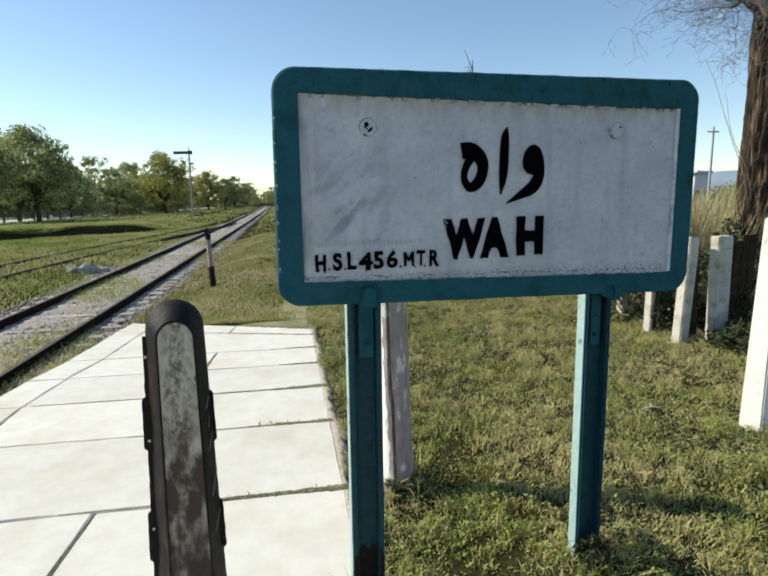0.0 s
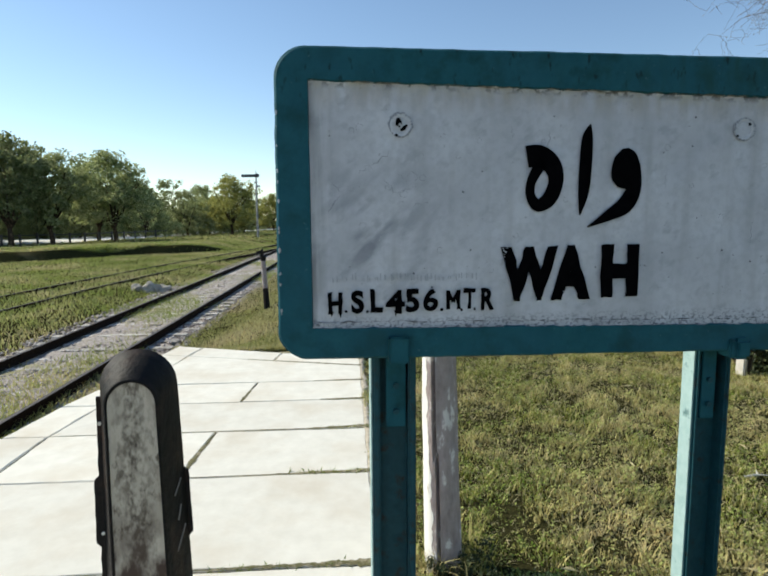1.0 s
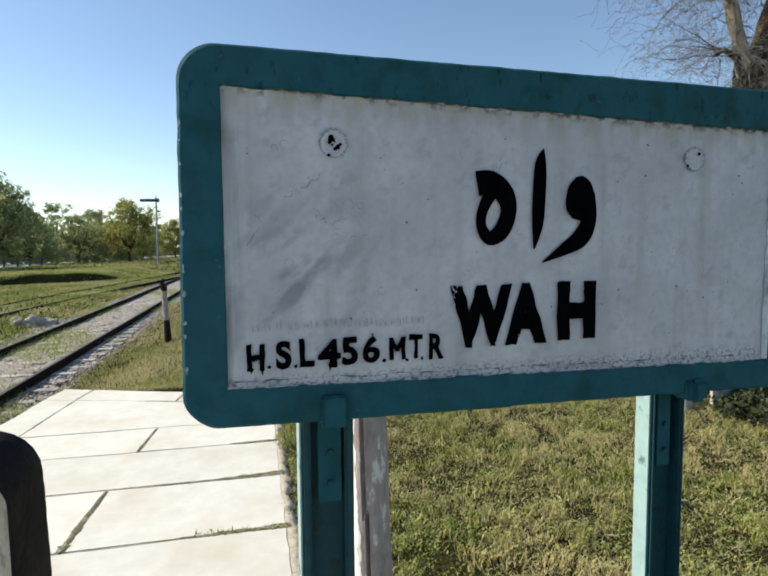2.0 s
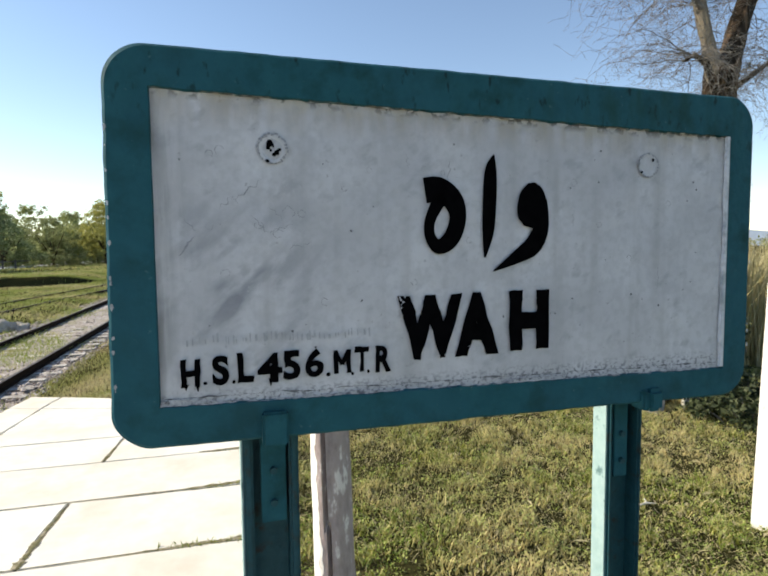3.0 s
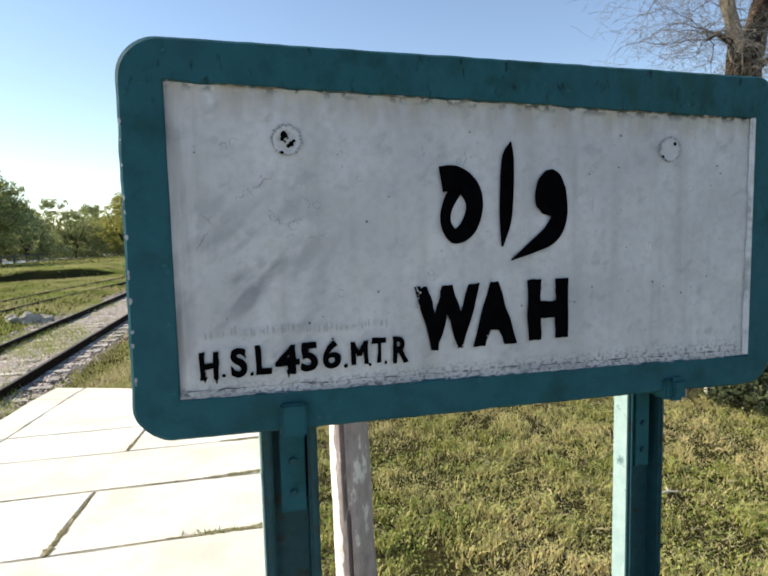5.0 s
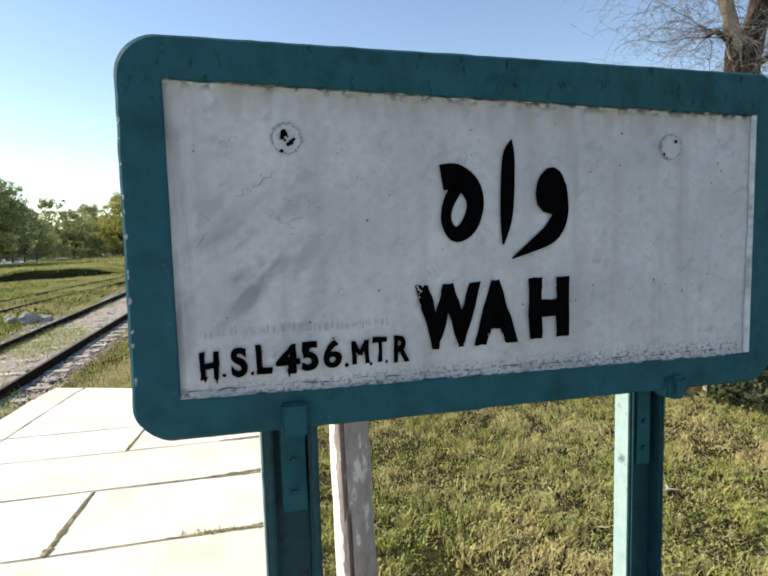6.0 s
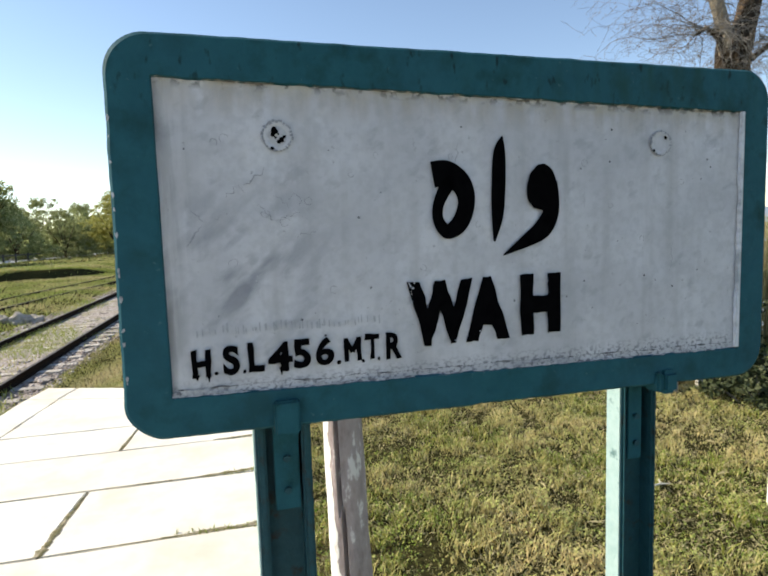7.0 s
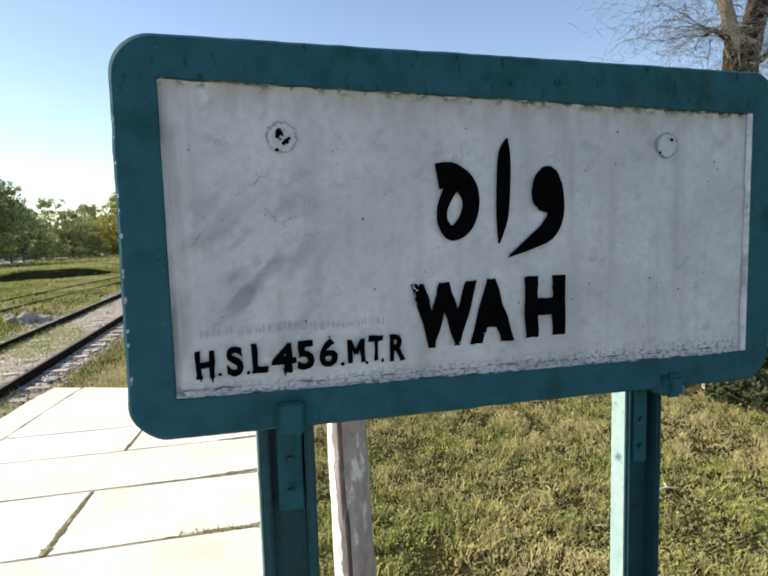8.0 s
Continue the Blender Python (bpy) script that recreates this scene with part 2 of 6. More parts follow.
    col = mix(times(ramp(sep.outputs["X"], 0.10, -0.01, 0.3), ramp(noise_at(30, (0.4, 1, 5.0)), 0.48, 0.60)), col, (0.62, 0.62, 0.64))
    fine = noise_at(60)
    col = mix(ramp(fine, 0.70, 0.76, 0.7), col, (0.28, 0.28, 0.29))
    links.new(col, bsdf.inputs["Base Color"])
    bp = nodes.new("ShaderNodeBump")
    bp.inputs["Strength"].default_value, bp.inputs["Distance"].default_value = 0.35, 0.01
    links.new(noise_at(14), bp.inputs["Height"])
    links.new(bp.outputs[0], bsdf.inputs["Normal"])
    return m


def face_material():
    """Old white paint, pitted dark down the middle and rusty towards the foot."""
    m = bpy.data.materials.new("pitted_white_face")
    m.use_nodes = True
    nodes, links = m.node_tree.nodes, m.node_tree.links
    bsdf = nodes["Principled BSDF"]
    bsdf.inputs["Roughness"].default_value = 0.75
    bsdf.inputs["Specular IOR Level"].default_value = 0.2
    co = nodes.new("ShaderNodeTexCoord").outputs["Object"]

    def noise_at(scale, stretch=(1, 1, 1)):
        mp = nodes.new("ShaderNodeMapping")
        mp.vector_type = "TEXTURE"
        mp.inputs["Scale"].default_value = stretch
        n = nodes.new("ShaderNodeTexNoise")
        n.inputs["Scale"].default_value, n.inputs["Detail"].default_value = scale, 6
        links.new(co, mp.inputs["Vector"])
        links.new(mp.outputs[0], n.inputs["Vector"])
        return n.outputs["Fac"]

    def layer(fac_a, lo, hi, fac_b, lo2, hi2, col, c):
        out = []
        for f, l, h2 in ((fac_a, lo, hi), (fac_b, lo2, hi2)):
            r = nodes.new("ShaderNodeMapRange")
            r.inputs["From Min"].default_value, r.inputs["From Max"].default_value = l, h2
            links.new(f, r.inputs["Value"])
            out.append(r.outputs["Result"])
        mu = nodes.new("ShaderNodeMath")
        mu.operation = "MULTIPLY"
        links.new(out[0], mu.inputs[0])
        links.new(out[1], mu.inputs[1])
        x = nodes.new("ShaderNodeMix")
        x.data_type = "RGBA"
        links.new(mu.outputs[0], x.inputs[0])
        if isinstance(col, tuple):
            x.inputs[6].default_value = (*col, 1)
        else:
            links.new(col, x.inputs[6])
        x.inputs[7].default_value = (*c, 1)
        return x.outputs[2]
    sep = nodes.new("ShaderNodeSeparateXYZ")
    links.new(co, sep.inputs[0])
    coarse, pits, tall = noise_at(22, (1, 1, 4)), noise_at(85, (1, 1, 1.8)), noise_at(14, (1, 1, 2.2))
    col = layer(coarse, 0.3, 0.7, coarse, 0.0, 0.3, (0.40, 0.345, 0.275), (0.54, 0.475, 0.385))
    centre = nodes.new("ShaderNodeMath")
    centre.operation = "ABSOLUTE"
    links.new(sep.outputs["X"], centre.inputs[0])
    col = layer(pits, 0.40, 0.66, centre.outputs[0], 0.055, 0.008, col, (0.11, 0.09, 0.068))
    col = layer(noise_at(70, (1, 1, 2.2)), 0.50, 0.62, tall, 0.42, 0.54, col, (0.14, 0.115, 0.085))
    col = layer(tall, 0.42, 0.54, sep.outputs["Z"], 1.12, 0.95, col, (0.075, 0.05, 0.038))
    col = layer(coarse, 0.38, 0.54, sep.outputs["Z"], 0.88, 0.50, col, (0.05, 0.035, 0.03))
    links.new(col, bsdf.inputs["Base Color"])
    return m


def frame_material():
    """Teal paint, blotched, with dark green algae running down from the top edge."""
    m = M_TEAL.copy()
    m.name = "teal_frame_paint"
    nodes, links = m.node_tree.nodes, m.node_tree.links
    bsdf = nodes["Principled BSDF"]
    base = bsdf.inputs["Base Color"].links[0].from_socket
    co = nodes.new("ShaderNodeTexCoord").outputs["Object"]
    sep = nodes.new("ShaderNodeSeparateXYZ")
    links.new(co, sep.inputs[0])

    def noise_at(scale, stretch):
        mp = nodes.new("ShaderNodeMapping")
        mp.inputs["Scale"].default_value = stretch
        n = nodes.new("ShaderNodeTexNoise")
        n.inputs["Scale"].default_value, n.inputs["Detail"].default_value = scale, 6
        links.new(co, mp.inputs["Vector"])
        links.new(mp.outputs[0], n.inputs["Vector"])
        return n.outputs["Fac"]

    def ramp(fac, lo, hi, top=1.0):
        r = nodes.new("ShaderNodeMapRange")
        r.inputs["From Min"].default_value, r.inputs["From Max"].default_value = lo, hi
        r.inputs["To Max"].default_value = top
        links.new(fac, r.inputs["Value"])
        return r.outputs["Result"]

    def layer(col, facs, c):
        f = facs[0]
        for q in facs[1:]:
            mu = nodes.new("ShaderNodeMath")
            mu.operation = "MULTIPLY"
            links.new(f, mu.inputs[0])
            links.new(q, mu.inputs[1])
            f = mu.outputs[0]
        x = nodes.new("ShaderNodeMix")
        x.data_type = "RGBA"
        links.new(f, x.inputs[0])
        links.new(col, x.inputs[6])
        x.inputs[7].default_value = (*c, 1)
        return x.outputs[2]
    col = layer(base, [ramp(noise_at(2.2, (1, 1, 1)), 0.40, 0.66, 0.6)], (0.022, 0.10, 0.135))
    col = layer(col, [ramp(noise_at(24, (1, 1, 0.22)), 0.44, 0.66, 0.7), ramp(sep.outputs["X"], 0.55, 1.15), ramp(sep.outputs["Z"], 2.05, 2.16)], (0.014, 0.060, 0.052))
    col = layer(col, [ramp(noise_at(45, (1, 1, 0.5)), 0.60, 0.68, 0.8), ramp(sep.outputs["Z"], 1.9, 2.18)], (0.008, 0.022, 0.022))
    col = layer(col, [ramp(noise_at(60, (1, 1, 1)), 0.66, 0.72, 0.5)], (0.06, 0.15, 0.16))
    links.new(col, bsdf.inputs["Base Color"])
    return m


M_TEAL_FRAME = frame_material()
M_POST_FACE = face_material()
M_PANEL = panel_material()


# ---- mesh helpers ----
def finish(bm, name, mat, smooth=False):
    me = bpy.data.meshes.new(name)
    bm.normal_update()
    bm.to_mesh(me)
    bm.free()
    me.materials.append(mat)
    if smooth:
        me.shade_smooth()
    return me


def part(name, bm, mat, parent=None, label="", smooth=False):
    ob = new(name, finish(bm, name, mat, smooth))
    if parent is not None:
        ob.parent = parent
    return tagged(ob, label)


def root(name, m, label, category, group="", kind=""):
    ob = new(name)
    ob.empty_display_size = 0.1
    ob.matrix_world = m
    return tagged(ob, label, category, group, kind)


def box(bm, x0, x1, y0, y1, z0, z1, bevel=0.0):
    vs = [bm.verts.new((x, y, z)) for z in (z0, z1) for y in (y0, y1) for x in (x0, x1)]
    fs = [bm.faces.new([vs[i] for i in f]) for f in ((0, 2, 3, 1), (4, 5, 7, 6), (0, 1, 5, 4), (2, 6, 7, 3), (0, 4, 6, 2), (1, 3, 7, 5))]
    if bevel:
        edges = list({e for f in fs for e in f.edges})
        bmesh.ops.bevel(bm, geom=edges, offset=bevel, segments=2, affect="EDGES")
    return bm


def tube(bm, pts, radii, sides=8, cap=True):
    """A tapered tube along points."""
    pts = [Vector(p) for p in pts]
    rings = []
    ref = Vector((0.31, 0.87, 0.39))
    for i, p in enumerate(pts):
        d = (pts[min(i + 1, len(pts) - 1)] - pts[max(i - 1, 0)]).normalized()
        a = d.cross(ref).normalized()
        b = d.cross(a)
        r = radii[i]
        rings.append([bm.verts.new(p + (a * math.cos(k * math.tau / sides) + b * math.sin(k * math.tau / sides)) * r) for k in range(sides)])
    for r0, r1 in zip(rings, rings[1:]):
        for k in range(sides):
            bm.faces.new((r0[k], r0[(k + 1) % sides], r1[(k + 1) % sides], r1[k]))
    if cap:
        bm.faces.new(rings[0][::-1])
        bm.faces.new(rings[-1])
    return bm


def prism(bm, outline, y0, y1):
    """Outline in x, z pushed from y0 (front) to y1."""
    f = [bm.verts.new((x, y0, z)) for x, z in outline]
    b = [bm.verts.new((x, y1, z)) for x, z in outline]
    bm.faces.new(f)
    bm.faces.new(b[::-1])
    n = len(outline)
    for i in range(n):
        bm.faces.new((f[i], b[i], b[(i + 1) % n], f[(i + 1) % n]))
    return bm


def from_arrays(name, verts, faces, mat):
    """Mesh from numpy arrays: verts (n, 3), faces (m, k)."""
    me = bpy.data.meshes.new(name)
    k = faces.shape[1]
    me.vertices.add(len(verts))
    me.vertices.foreach_set("co", verts.astype(np.float32).ravel())
    me.loops.add(faces.size)
    me.loops.foreach_set("vertex_index", faces.astype(np.int32).ravel())
    me.polygons.add(len(faces))
    me.polygons.foreach_set("loop_start", np.arange(0, faces.size, k, dtype=np.int32))
    me.update(calc_edges=True)
    me.materials.append(mat)
    return me


def smooth01(a, b, v):
    t = np.clip((v - a) / (b - a), 0, 1)
    return t * t * (3 - 2 * t)


# ---- ground ----
def bend(y):
    """Sideways swing of the railway in the distance."""
    return -0.00006 * np.maximum(y - 40.0, 0) ** 2


def edge_x(y):
    """Track-side edge of the paving."""
    return np.where(y < 5.6, -2.86, -2.86 + (y - 5.6) * 0.205)


RAIL_Z = -0.44
NEAR_X, FAR_X = -3.86, -5.56


def ground_z(x, y):
    x, y = np.asarray(x, float), np.asarray(y, float)
    low = -0.60
    e = edge_x(np.minimum(y, 8.6))
    step = smooth01(e + 0.05, e - 0.35, x)                # beside the paving
    run = smooth01(-0.9, -3.1, x - bend(y))               # past the paving the bank falls gently
    w = smooth01(8.2, 9.4, y)
    fall = step * (1 - w) + run * w
    top = -0.035 - 0.16 * smooth01(9, 40, y) * smooth01(4, -1, x)
    z = top + (low - top) * fall
    z = z + 0.10 * smooth01(-6.6, -7.6, x - bend(y))
    s = ((x + 16.5) * -6.8 + (y - 37.2) * 6.2) / 9.2          # low bank before the trees
    z = z + 0.58 * smooth01(0, 0.8, s + 0.35 * np.sin(x * 0.9)) * (1 - smooth01(4, 24, s)) * smooth01(-8.5, -12, x)
    z = z - 0.06 * smooth01(-3.15, -3.45, x - bend(y)) * smooth01(-6.6, -6.3, x - bend(y))
    z = z + 0.13 * np.exp(-((x - 1.2) ** 2 / 0.14 + (y - 2.36) ** 2 / 0.05))
    z = z + (0.02 * np.sin(x * 1.7 + 0.6 * y) * np.sin(y * 1.3 - 0.4 * x) + 0.03 * np.sin(x * 0.43 + 1.1) * np.sin(y * 0.37)) * smooth01(0.2, 2.0, np.abs(x + 1.4) - 1.6) * (1 - smooth01(60, 120, np.hypot(x, y)) * 0.5)
    return z


def spaced(parts):
    return np.unique(np.concatenate([np.arange(a, b, s) for a, b, s in parts]))


gx = spaced([(-3000, -300, 300), (-300, -60, 20), (-60, -30, 2), (-30, -14, 0.4), (-14, 8, 0.18), (8, 30, 1.5), (30, 300, 20), (300, 3001, 300)])
gy = spaced([(-600, -60, 60), (-60, -4, 4), (-4, 22, 0.18), (22, 60, 0.4), (60, 160, 5), (160, 500, 30), (500, 3501, 300)])
GX, GY = np.meshgrid(gx, gy)
verts = np.stack([GX, GY, ground_z(GX, GY)], -1).reshape(-1, 3)
nx, ny = len(gx), len(gy)
ii = (np.arange(ny - 1)[:, None] * nx + np.arange(nx - 1)[None]).ravel()
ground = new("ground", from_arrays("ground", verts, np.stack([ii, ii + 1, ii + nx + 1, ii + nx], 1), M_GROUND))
ground.data.shade_smooth()
tagged(ground, "uneven grassy ground with dry patches and bare soil, darkened as shade between tufts", "ground", kind="structure")

# ---- name board ----
BOARD_YAW = 2.5
BOARD = pose(-0.097, 2.221, 0, 0, 0, BOARD_YAW)


def rounded(x0, x1, z0, z1, r, n=7, z0r=None):
    """Rounded rectangle, counter-clockwise from the front; z0r: height of the bottom at x1."""
    z0r = z0 if z0r is None else z0r
    pts = []
    for cx, cz, a in ((x1 - r, z1 - r, 0), (x0 + r, z1 - r, 90), (x0 + r, z0 + r, 180), (x1 - r, z0r + r, 270)):
        for k in range(n + 1):
            t = radians(a + 90 * k / n)
            pts.append((cx + r * math.cos(t), cz + r * math.sin(t)))
    return pts


def resample(pts, step):
    out = []
    for (ax, az), (bx, bz) in zip(pts, pts[1:] + pts[:1]):
        n = max(1, int(math.hypot(bx - ax, bz - az) / step))
        out += [(ax + (bx - ax) * k / n, az + (bz - az) * k / n) for k in range(n)]
    return out


def name_board():
    thing = root("station_name_board", BOARD, "weathered white station name board in teal frame on two posts", "sign")
    rng = random.Random(4)
    # frame: a moulded border round the recessed panel
    x0, x1, z0, z1 = -0.100, 1.629, 1.360, 2.207
    px0, px1 = -0.014, 1.538
    outer = resample(rounded(x0, x1, z0, z1, 0.085, 14, 1.336), 0.012)
    outer = [(x - (0.009 * (z1 - z) / (z1 - z0) if x < 0.7 else 0), z - (0.003 if z < 1.5 and x < 0.7 else 0)) for x, z in outer]
    bm = bmesh.new()

    def inner(x, z):
        """The matching point of the inner border."""
        zt, zb = 2.121 - (x - px0) * 0.0175, 1.443 - (x - px0) * 0.016
        return min(max(x, px0), px1), min(max(z, zb), zt)
    loops = []
    for y, shrink in ((0.055, 0), (0.006, 0), (0.0, 0.006)):
        ring = []
        for x, z in outer:
            j = 0.0016 * noise.noise((x * 22, z * 22, 3)) * (1 if y < 0.05 else 0.3)
            cx, cz = (x0 + x1) / 2, (z0 + z1) / 2
            sx, sz = (1 if x < cx else -1), (1 if z < cz else -1)
            ring.append(bm.verts.new((x + sx * shrink + j, y, z + sz * shrink + j)))
        loops.append(ring)
    for y, off in ((0.0, 0.0), (0.012, 0.004)):
        ring = []
        for x, z in outer:
            ix, iz = inner(x, z)
            j = 0.0022 * noise.noise((ix * 30, iz * 30, 9)) + 0.0022 * noise.noise((ix * 95, iz * 95, 4))
            cx, cz = 0.76, 1.78
            ring.append(bm.verts.new((ix + (off if ix < cx else -off), y, iz + (off if iz < cz else -off) + j)))
        loops.append(ring)
    n = len(outer)
    for a, b in zip(loops, loops[1:]):
        for i in range(n):
            vs = (a[i], a[(i + 1) % n], b[(i + 1) % n], b[i])
            try:
                bm.faces.new(vs[::-1])
            except ValueError:
                pass
    bm.faces.new(loops[0])
    bmesh.ops.remove_doubles(bm, verts=bm.verts, dist=0.0004)
    bmesh.ops.recalc_face_normals(bm, faces=bm.faces)
    part("frame", bm, M_TEAL_FRAME, thing, "dark teal painted border with rounded corners and chipped edges")
    # panel, slightly wavy
    bm = bmesh.new()
    nu, nz = 60, 28
    grid = [[bm.verts.new((-0.026 + 1.576 * i / nu, 0.009 + 0.0016 * noise.noise((i * 0.3, k * 0.3, 0)), 1.400 + 0.735 * k / nz)) for i in range(nu + 1)] for k in range(nz + 1)]
    for k in range(nz):
        for i in range(nu):
            bm.faces.new((grid[k][i], grid[k][i + 1], grid[k + 1][i + 1], grid[k + 1][i]))
    panel = part("panel", bm, M_PANEL, thing, "weathered white painted panel with grey smudges", smooth=True)
    # flaked strip along the lower border, grime along the upper
    for nm, mat, zc, amp, slope, top in (("flaked_strip", M_CHIP, 1.4425, 0.015, -0.016, False), ("grime_line", M_GRIME, 2.121, 0.009, -0.0175, True)):
        bm = bmesh.new()
        prev = None
        for i in range(180):
            x = -0.012 + 1.545 * i / 179
            base = zc + slope * x
            h = amp * (0.55 + 0.9 * noise.noise((x * 9, zc, 0)) + 0.5 * noise.noise((x * 45, zc, 4)))
            h = max(h, 0.001)
            if nm == "grime_line":
                h *= 0.45 + 0.55 * abs(noise.noise((x * 3, 9.0, 0))) * 2
            a, b = (base - h, base) if top else (base, base + h)
            cur = (bm.verts.new((x, 0.0045, a)), bm.verts.new((x, 0.0045, b)))
            if prev:
                bm.faces.new((prev[0], cur[0], cur[1], prev[1]))
            prev = cur
        part(nm, bm, mat, panel)
    # raised white lip down one side and along the sill of the panel
    bm = bmesh.new()
    prev = None
    for k in range(60):
        z = 1.425 + 0.668 * k / 59
        j = 0.006 * noise.noise((z * 14, 3.3, 0)) + 0.004 * noise.noise((z * 70, 1.3, 0))
        cur = [bm.verts.new(p) for p in ((1.526 + j, 0.0065, z), (1.529 + j, -0.0015, z), (1.5385, -0.0012, z))]
        if prev:
            for q in range(2):
                bm.faces.new((prev[q], prev[q + 1], cur[q + 1], cur[q]))
        prev = cur
    part("panel_lip", bm, M_LIP, thing, "white painted edge of the panel")
    # old bolt seats
    for bx, bz, dark in ((0.238, 2.004, True), (1.257, 2.003, False)):
        bm = bmesh.new()
        for r0, r1, ya, yb in ((0.033, 0.031, 0.0065, 0.0045), (0.031, 0.025, 0.0045, 0.005), (0.025, 0.022, 0.005, 0.0065)):
            ringa = [bm.verts.new((bx + r0 * math.cos(k * math.tau / 20), ya, bz + r0 * math.sin(k * math.tau / 20))) for k in range(20)]
            ringb = [bm.verts.new((bx + r1 * math.cos(k * math.tau / 20), yb, bz + r1 * math.sin(k * math.tau / 20))) for k in range(20)]
            for k in range(20):
                bm.faces.new((ringa[k], ringa[(k + 1) % 20], ringb[(k + 1) % 20], ringb[k]))
        bm.faces.new(ringb)
        bolt = part("bolt_seat", bm, M_PANEL, thing)
        bm = bmesh.new()
        for k in range(26):
            t0, t1 = k * math.tau / 26, (k + rng.uniform(0.5, 1.0)) * math.tau / 26
            ra, rb2 = 0.0300 + rng.uniform(-0.003, 0.002), 0.0335 + rng.uniform(-0.001, 0.003)
            bm.faces.new([bm.verts.new((bx + r * math.cos(t), 0.0038, bz + r * math.sin(t))) for r, t in ((ra, t0), (ra, t1), (rb2, t1), (rb2, t0))])
        part("dirt_ring", bm, M_SMUDGE, bolt)
        for ox, oz, r in (((-0.006, 0.010, 0.0085), (-0.010, 0.002, 0.0055), (0.009, -0.008, 0.0065), (0.003, -0.013, 0.0045), (-0.012, -0.027, 0.004), (0.015, -0.002, 0.004), (-0.004, -0.004, 0.003), (0.002, 0.004, 0.0025)) if dark else ((0.012, 0.014, 0.005), (-0.024, -0.020, 0.004))):
            bm = bmesh.new()
            bm.faces.new([bm.verts.new((bx + ox + r * (0.75 + 0.4 * rng.random()) * math.cos(k * math.tau / 11), 0.0015, bz + oz + r * (0.75 + 0.4 * rng.random()) * math.sin(k * math.tau / 11))) for k in range(11)])
            part("broken_hole", bm, M_BLACK, bolt, "dark chipped hole")
    # smudges, scratches and specks on the panel
    for sx, sz, ln, ang, w in ((0.185, 1.915, 0.07, 36, 0.0035), (0.135, 1.885, 0.04, 40, 0.003), (0.155, 1.89, 0.03, -50, 0.002), (0.243, 1.862, 0.05, -45, 0.002), (0.209, 1.838, 0.06, -48, 0.0025), (0.254, 1.830, 0.06, 22, 0.002), (0.062, 1.838, 0.045, -50, 0.002),
                                (0.052, 1.792, 0.06, 56, 0.0045), (0.295, 1.79, 0.06, 12, 0.0025),
                                (0.555, 1.985, 0.03, 88, 0.0025), (0.66, 1.97, 0.05, 85, 0.003), (1.02, 1.86, 0.06, 84, 0.002), (1.30, 1.70, 0.09, 88, 0.002)):
        bm = bmesh.new()
        prev = None
        for k in range(16):
            t = k / 15 - 0.5
            a = radians(ang)
            hw = 0.75 * w * (1 - (2 * t) ** 2) * (0.35 + 0.8 * abs(noise.noise((sx * 31 + k * 0.5, sz * 17, 2))))
            off = 0.008 * noise.noise((k * 0.4, sx * 40, 1))
            px, pz = sx + math.cos(a) * t * ln - math.sin(a) * off, sz + math.sin(a) * t * ln + math.cos(a) * off
            cur = (bm.verts.new((px + math.sin(a) * hw, 0.0062, pz - math.cos(a) * hw)), bm.verts.new((px - math.sin(a) * hw, 0.0062, pz + math.cos(a) * hw)))
            if prev:
                bm.faces.new((prev[0], cur[0], cur[1], prev[1]))
            prev = cur
        part("smudge", bm, M_SMUDGE, panel)
    # rings where the paint has blistered
    for sx, sz, r in ((0.125, 1.996, 0.010), (0.104, 1.988, 0.007), (0.205, 1.836, 0.009), (0.271, 1.864, 0.013), (0.100, 1.834, 0.008), (0.246, 1.818, 0.010), (0.30, 1.862, 0.008), (0.598, 1.972, 0.007), (0.646, 1.963, 0.006), (0.716, 1.80, 0.007),
                      (0.57, 1.70, 0.008), (0.40, 1.92, 0.006), (0.46, 1.965, 0.006), (1.02, 1.95, 0.009), (1.10, 1.84, 0.007), (1.20, 1.75, 0.008), (0.35, 1.66, 0.008), (0.13, 1.73, 0.010), (1.33, 1.90, 0.007), (0.50, 1.60, 0.007)):
        bm = bmesh.new()
        start, span = rng.uniform(0, math.tau), rng.uniform(3.2, 5.6)
        prev = None
        for k in range(15):
            t = start + span * k / 14
            q = r * (1 + 0.35 * noise.noise((math.cos(t) * 1.4 + sx * 50, math.sin(t) * 1.4, sz * 50)))
            hw = 0.0011 * (0.25 + 1.3 * abs(noise.noise((k * 0.5, sx * 70, sz * 30))))
            cur = (bm.verts.new((sx + (q - hw) * math.cos(t), 0.0059, sz + (q - hw) * math.sin(t))), bm.verts.new((sx + (q + hw) * math.cos(t), 0.0059, sz + (q + hw) * math.sin(t))))
            if prev:
                bm.faces.new((prev[0], cur[0], cur[1], prev[1]))
            prev = cur
        part("blister", bm, M_SMUDGE, panel)
    # dark crack above the flaked strip
    prev, bm = None, bmesh.new()
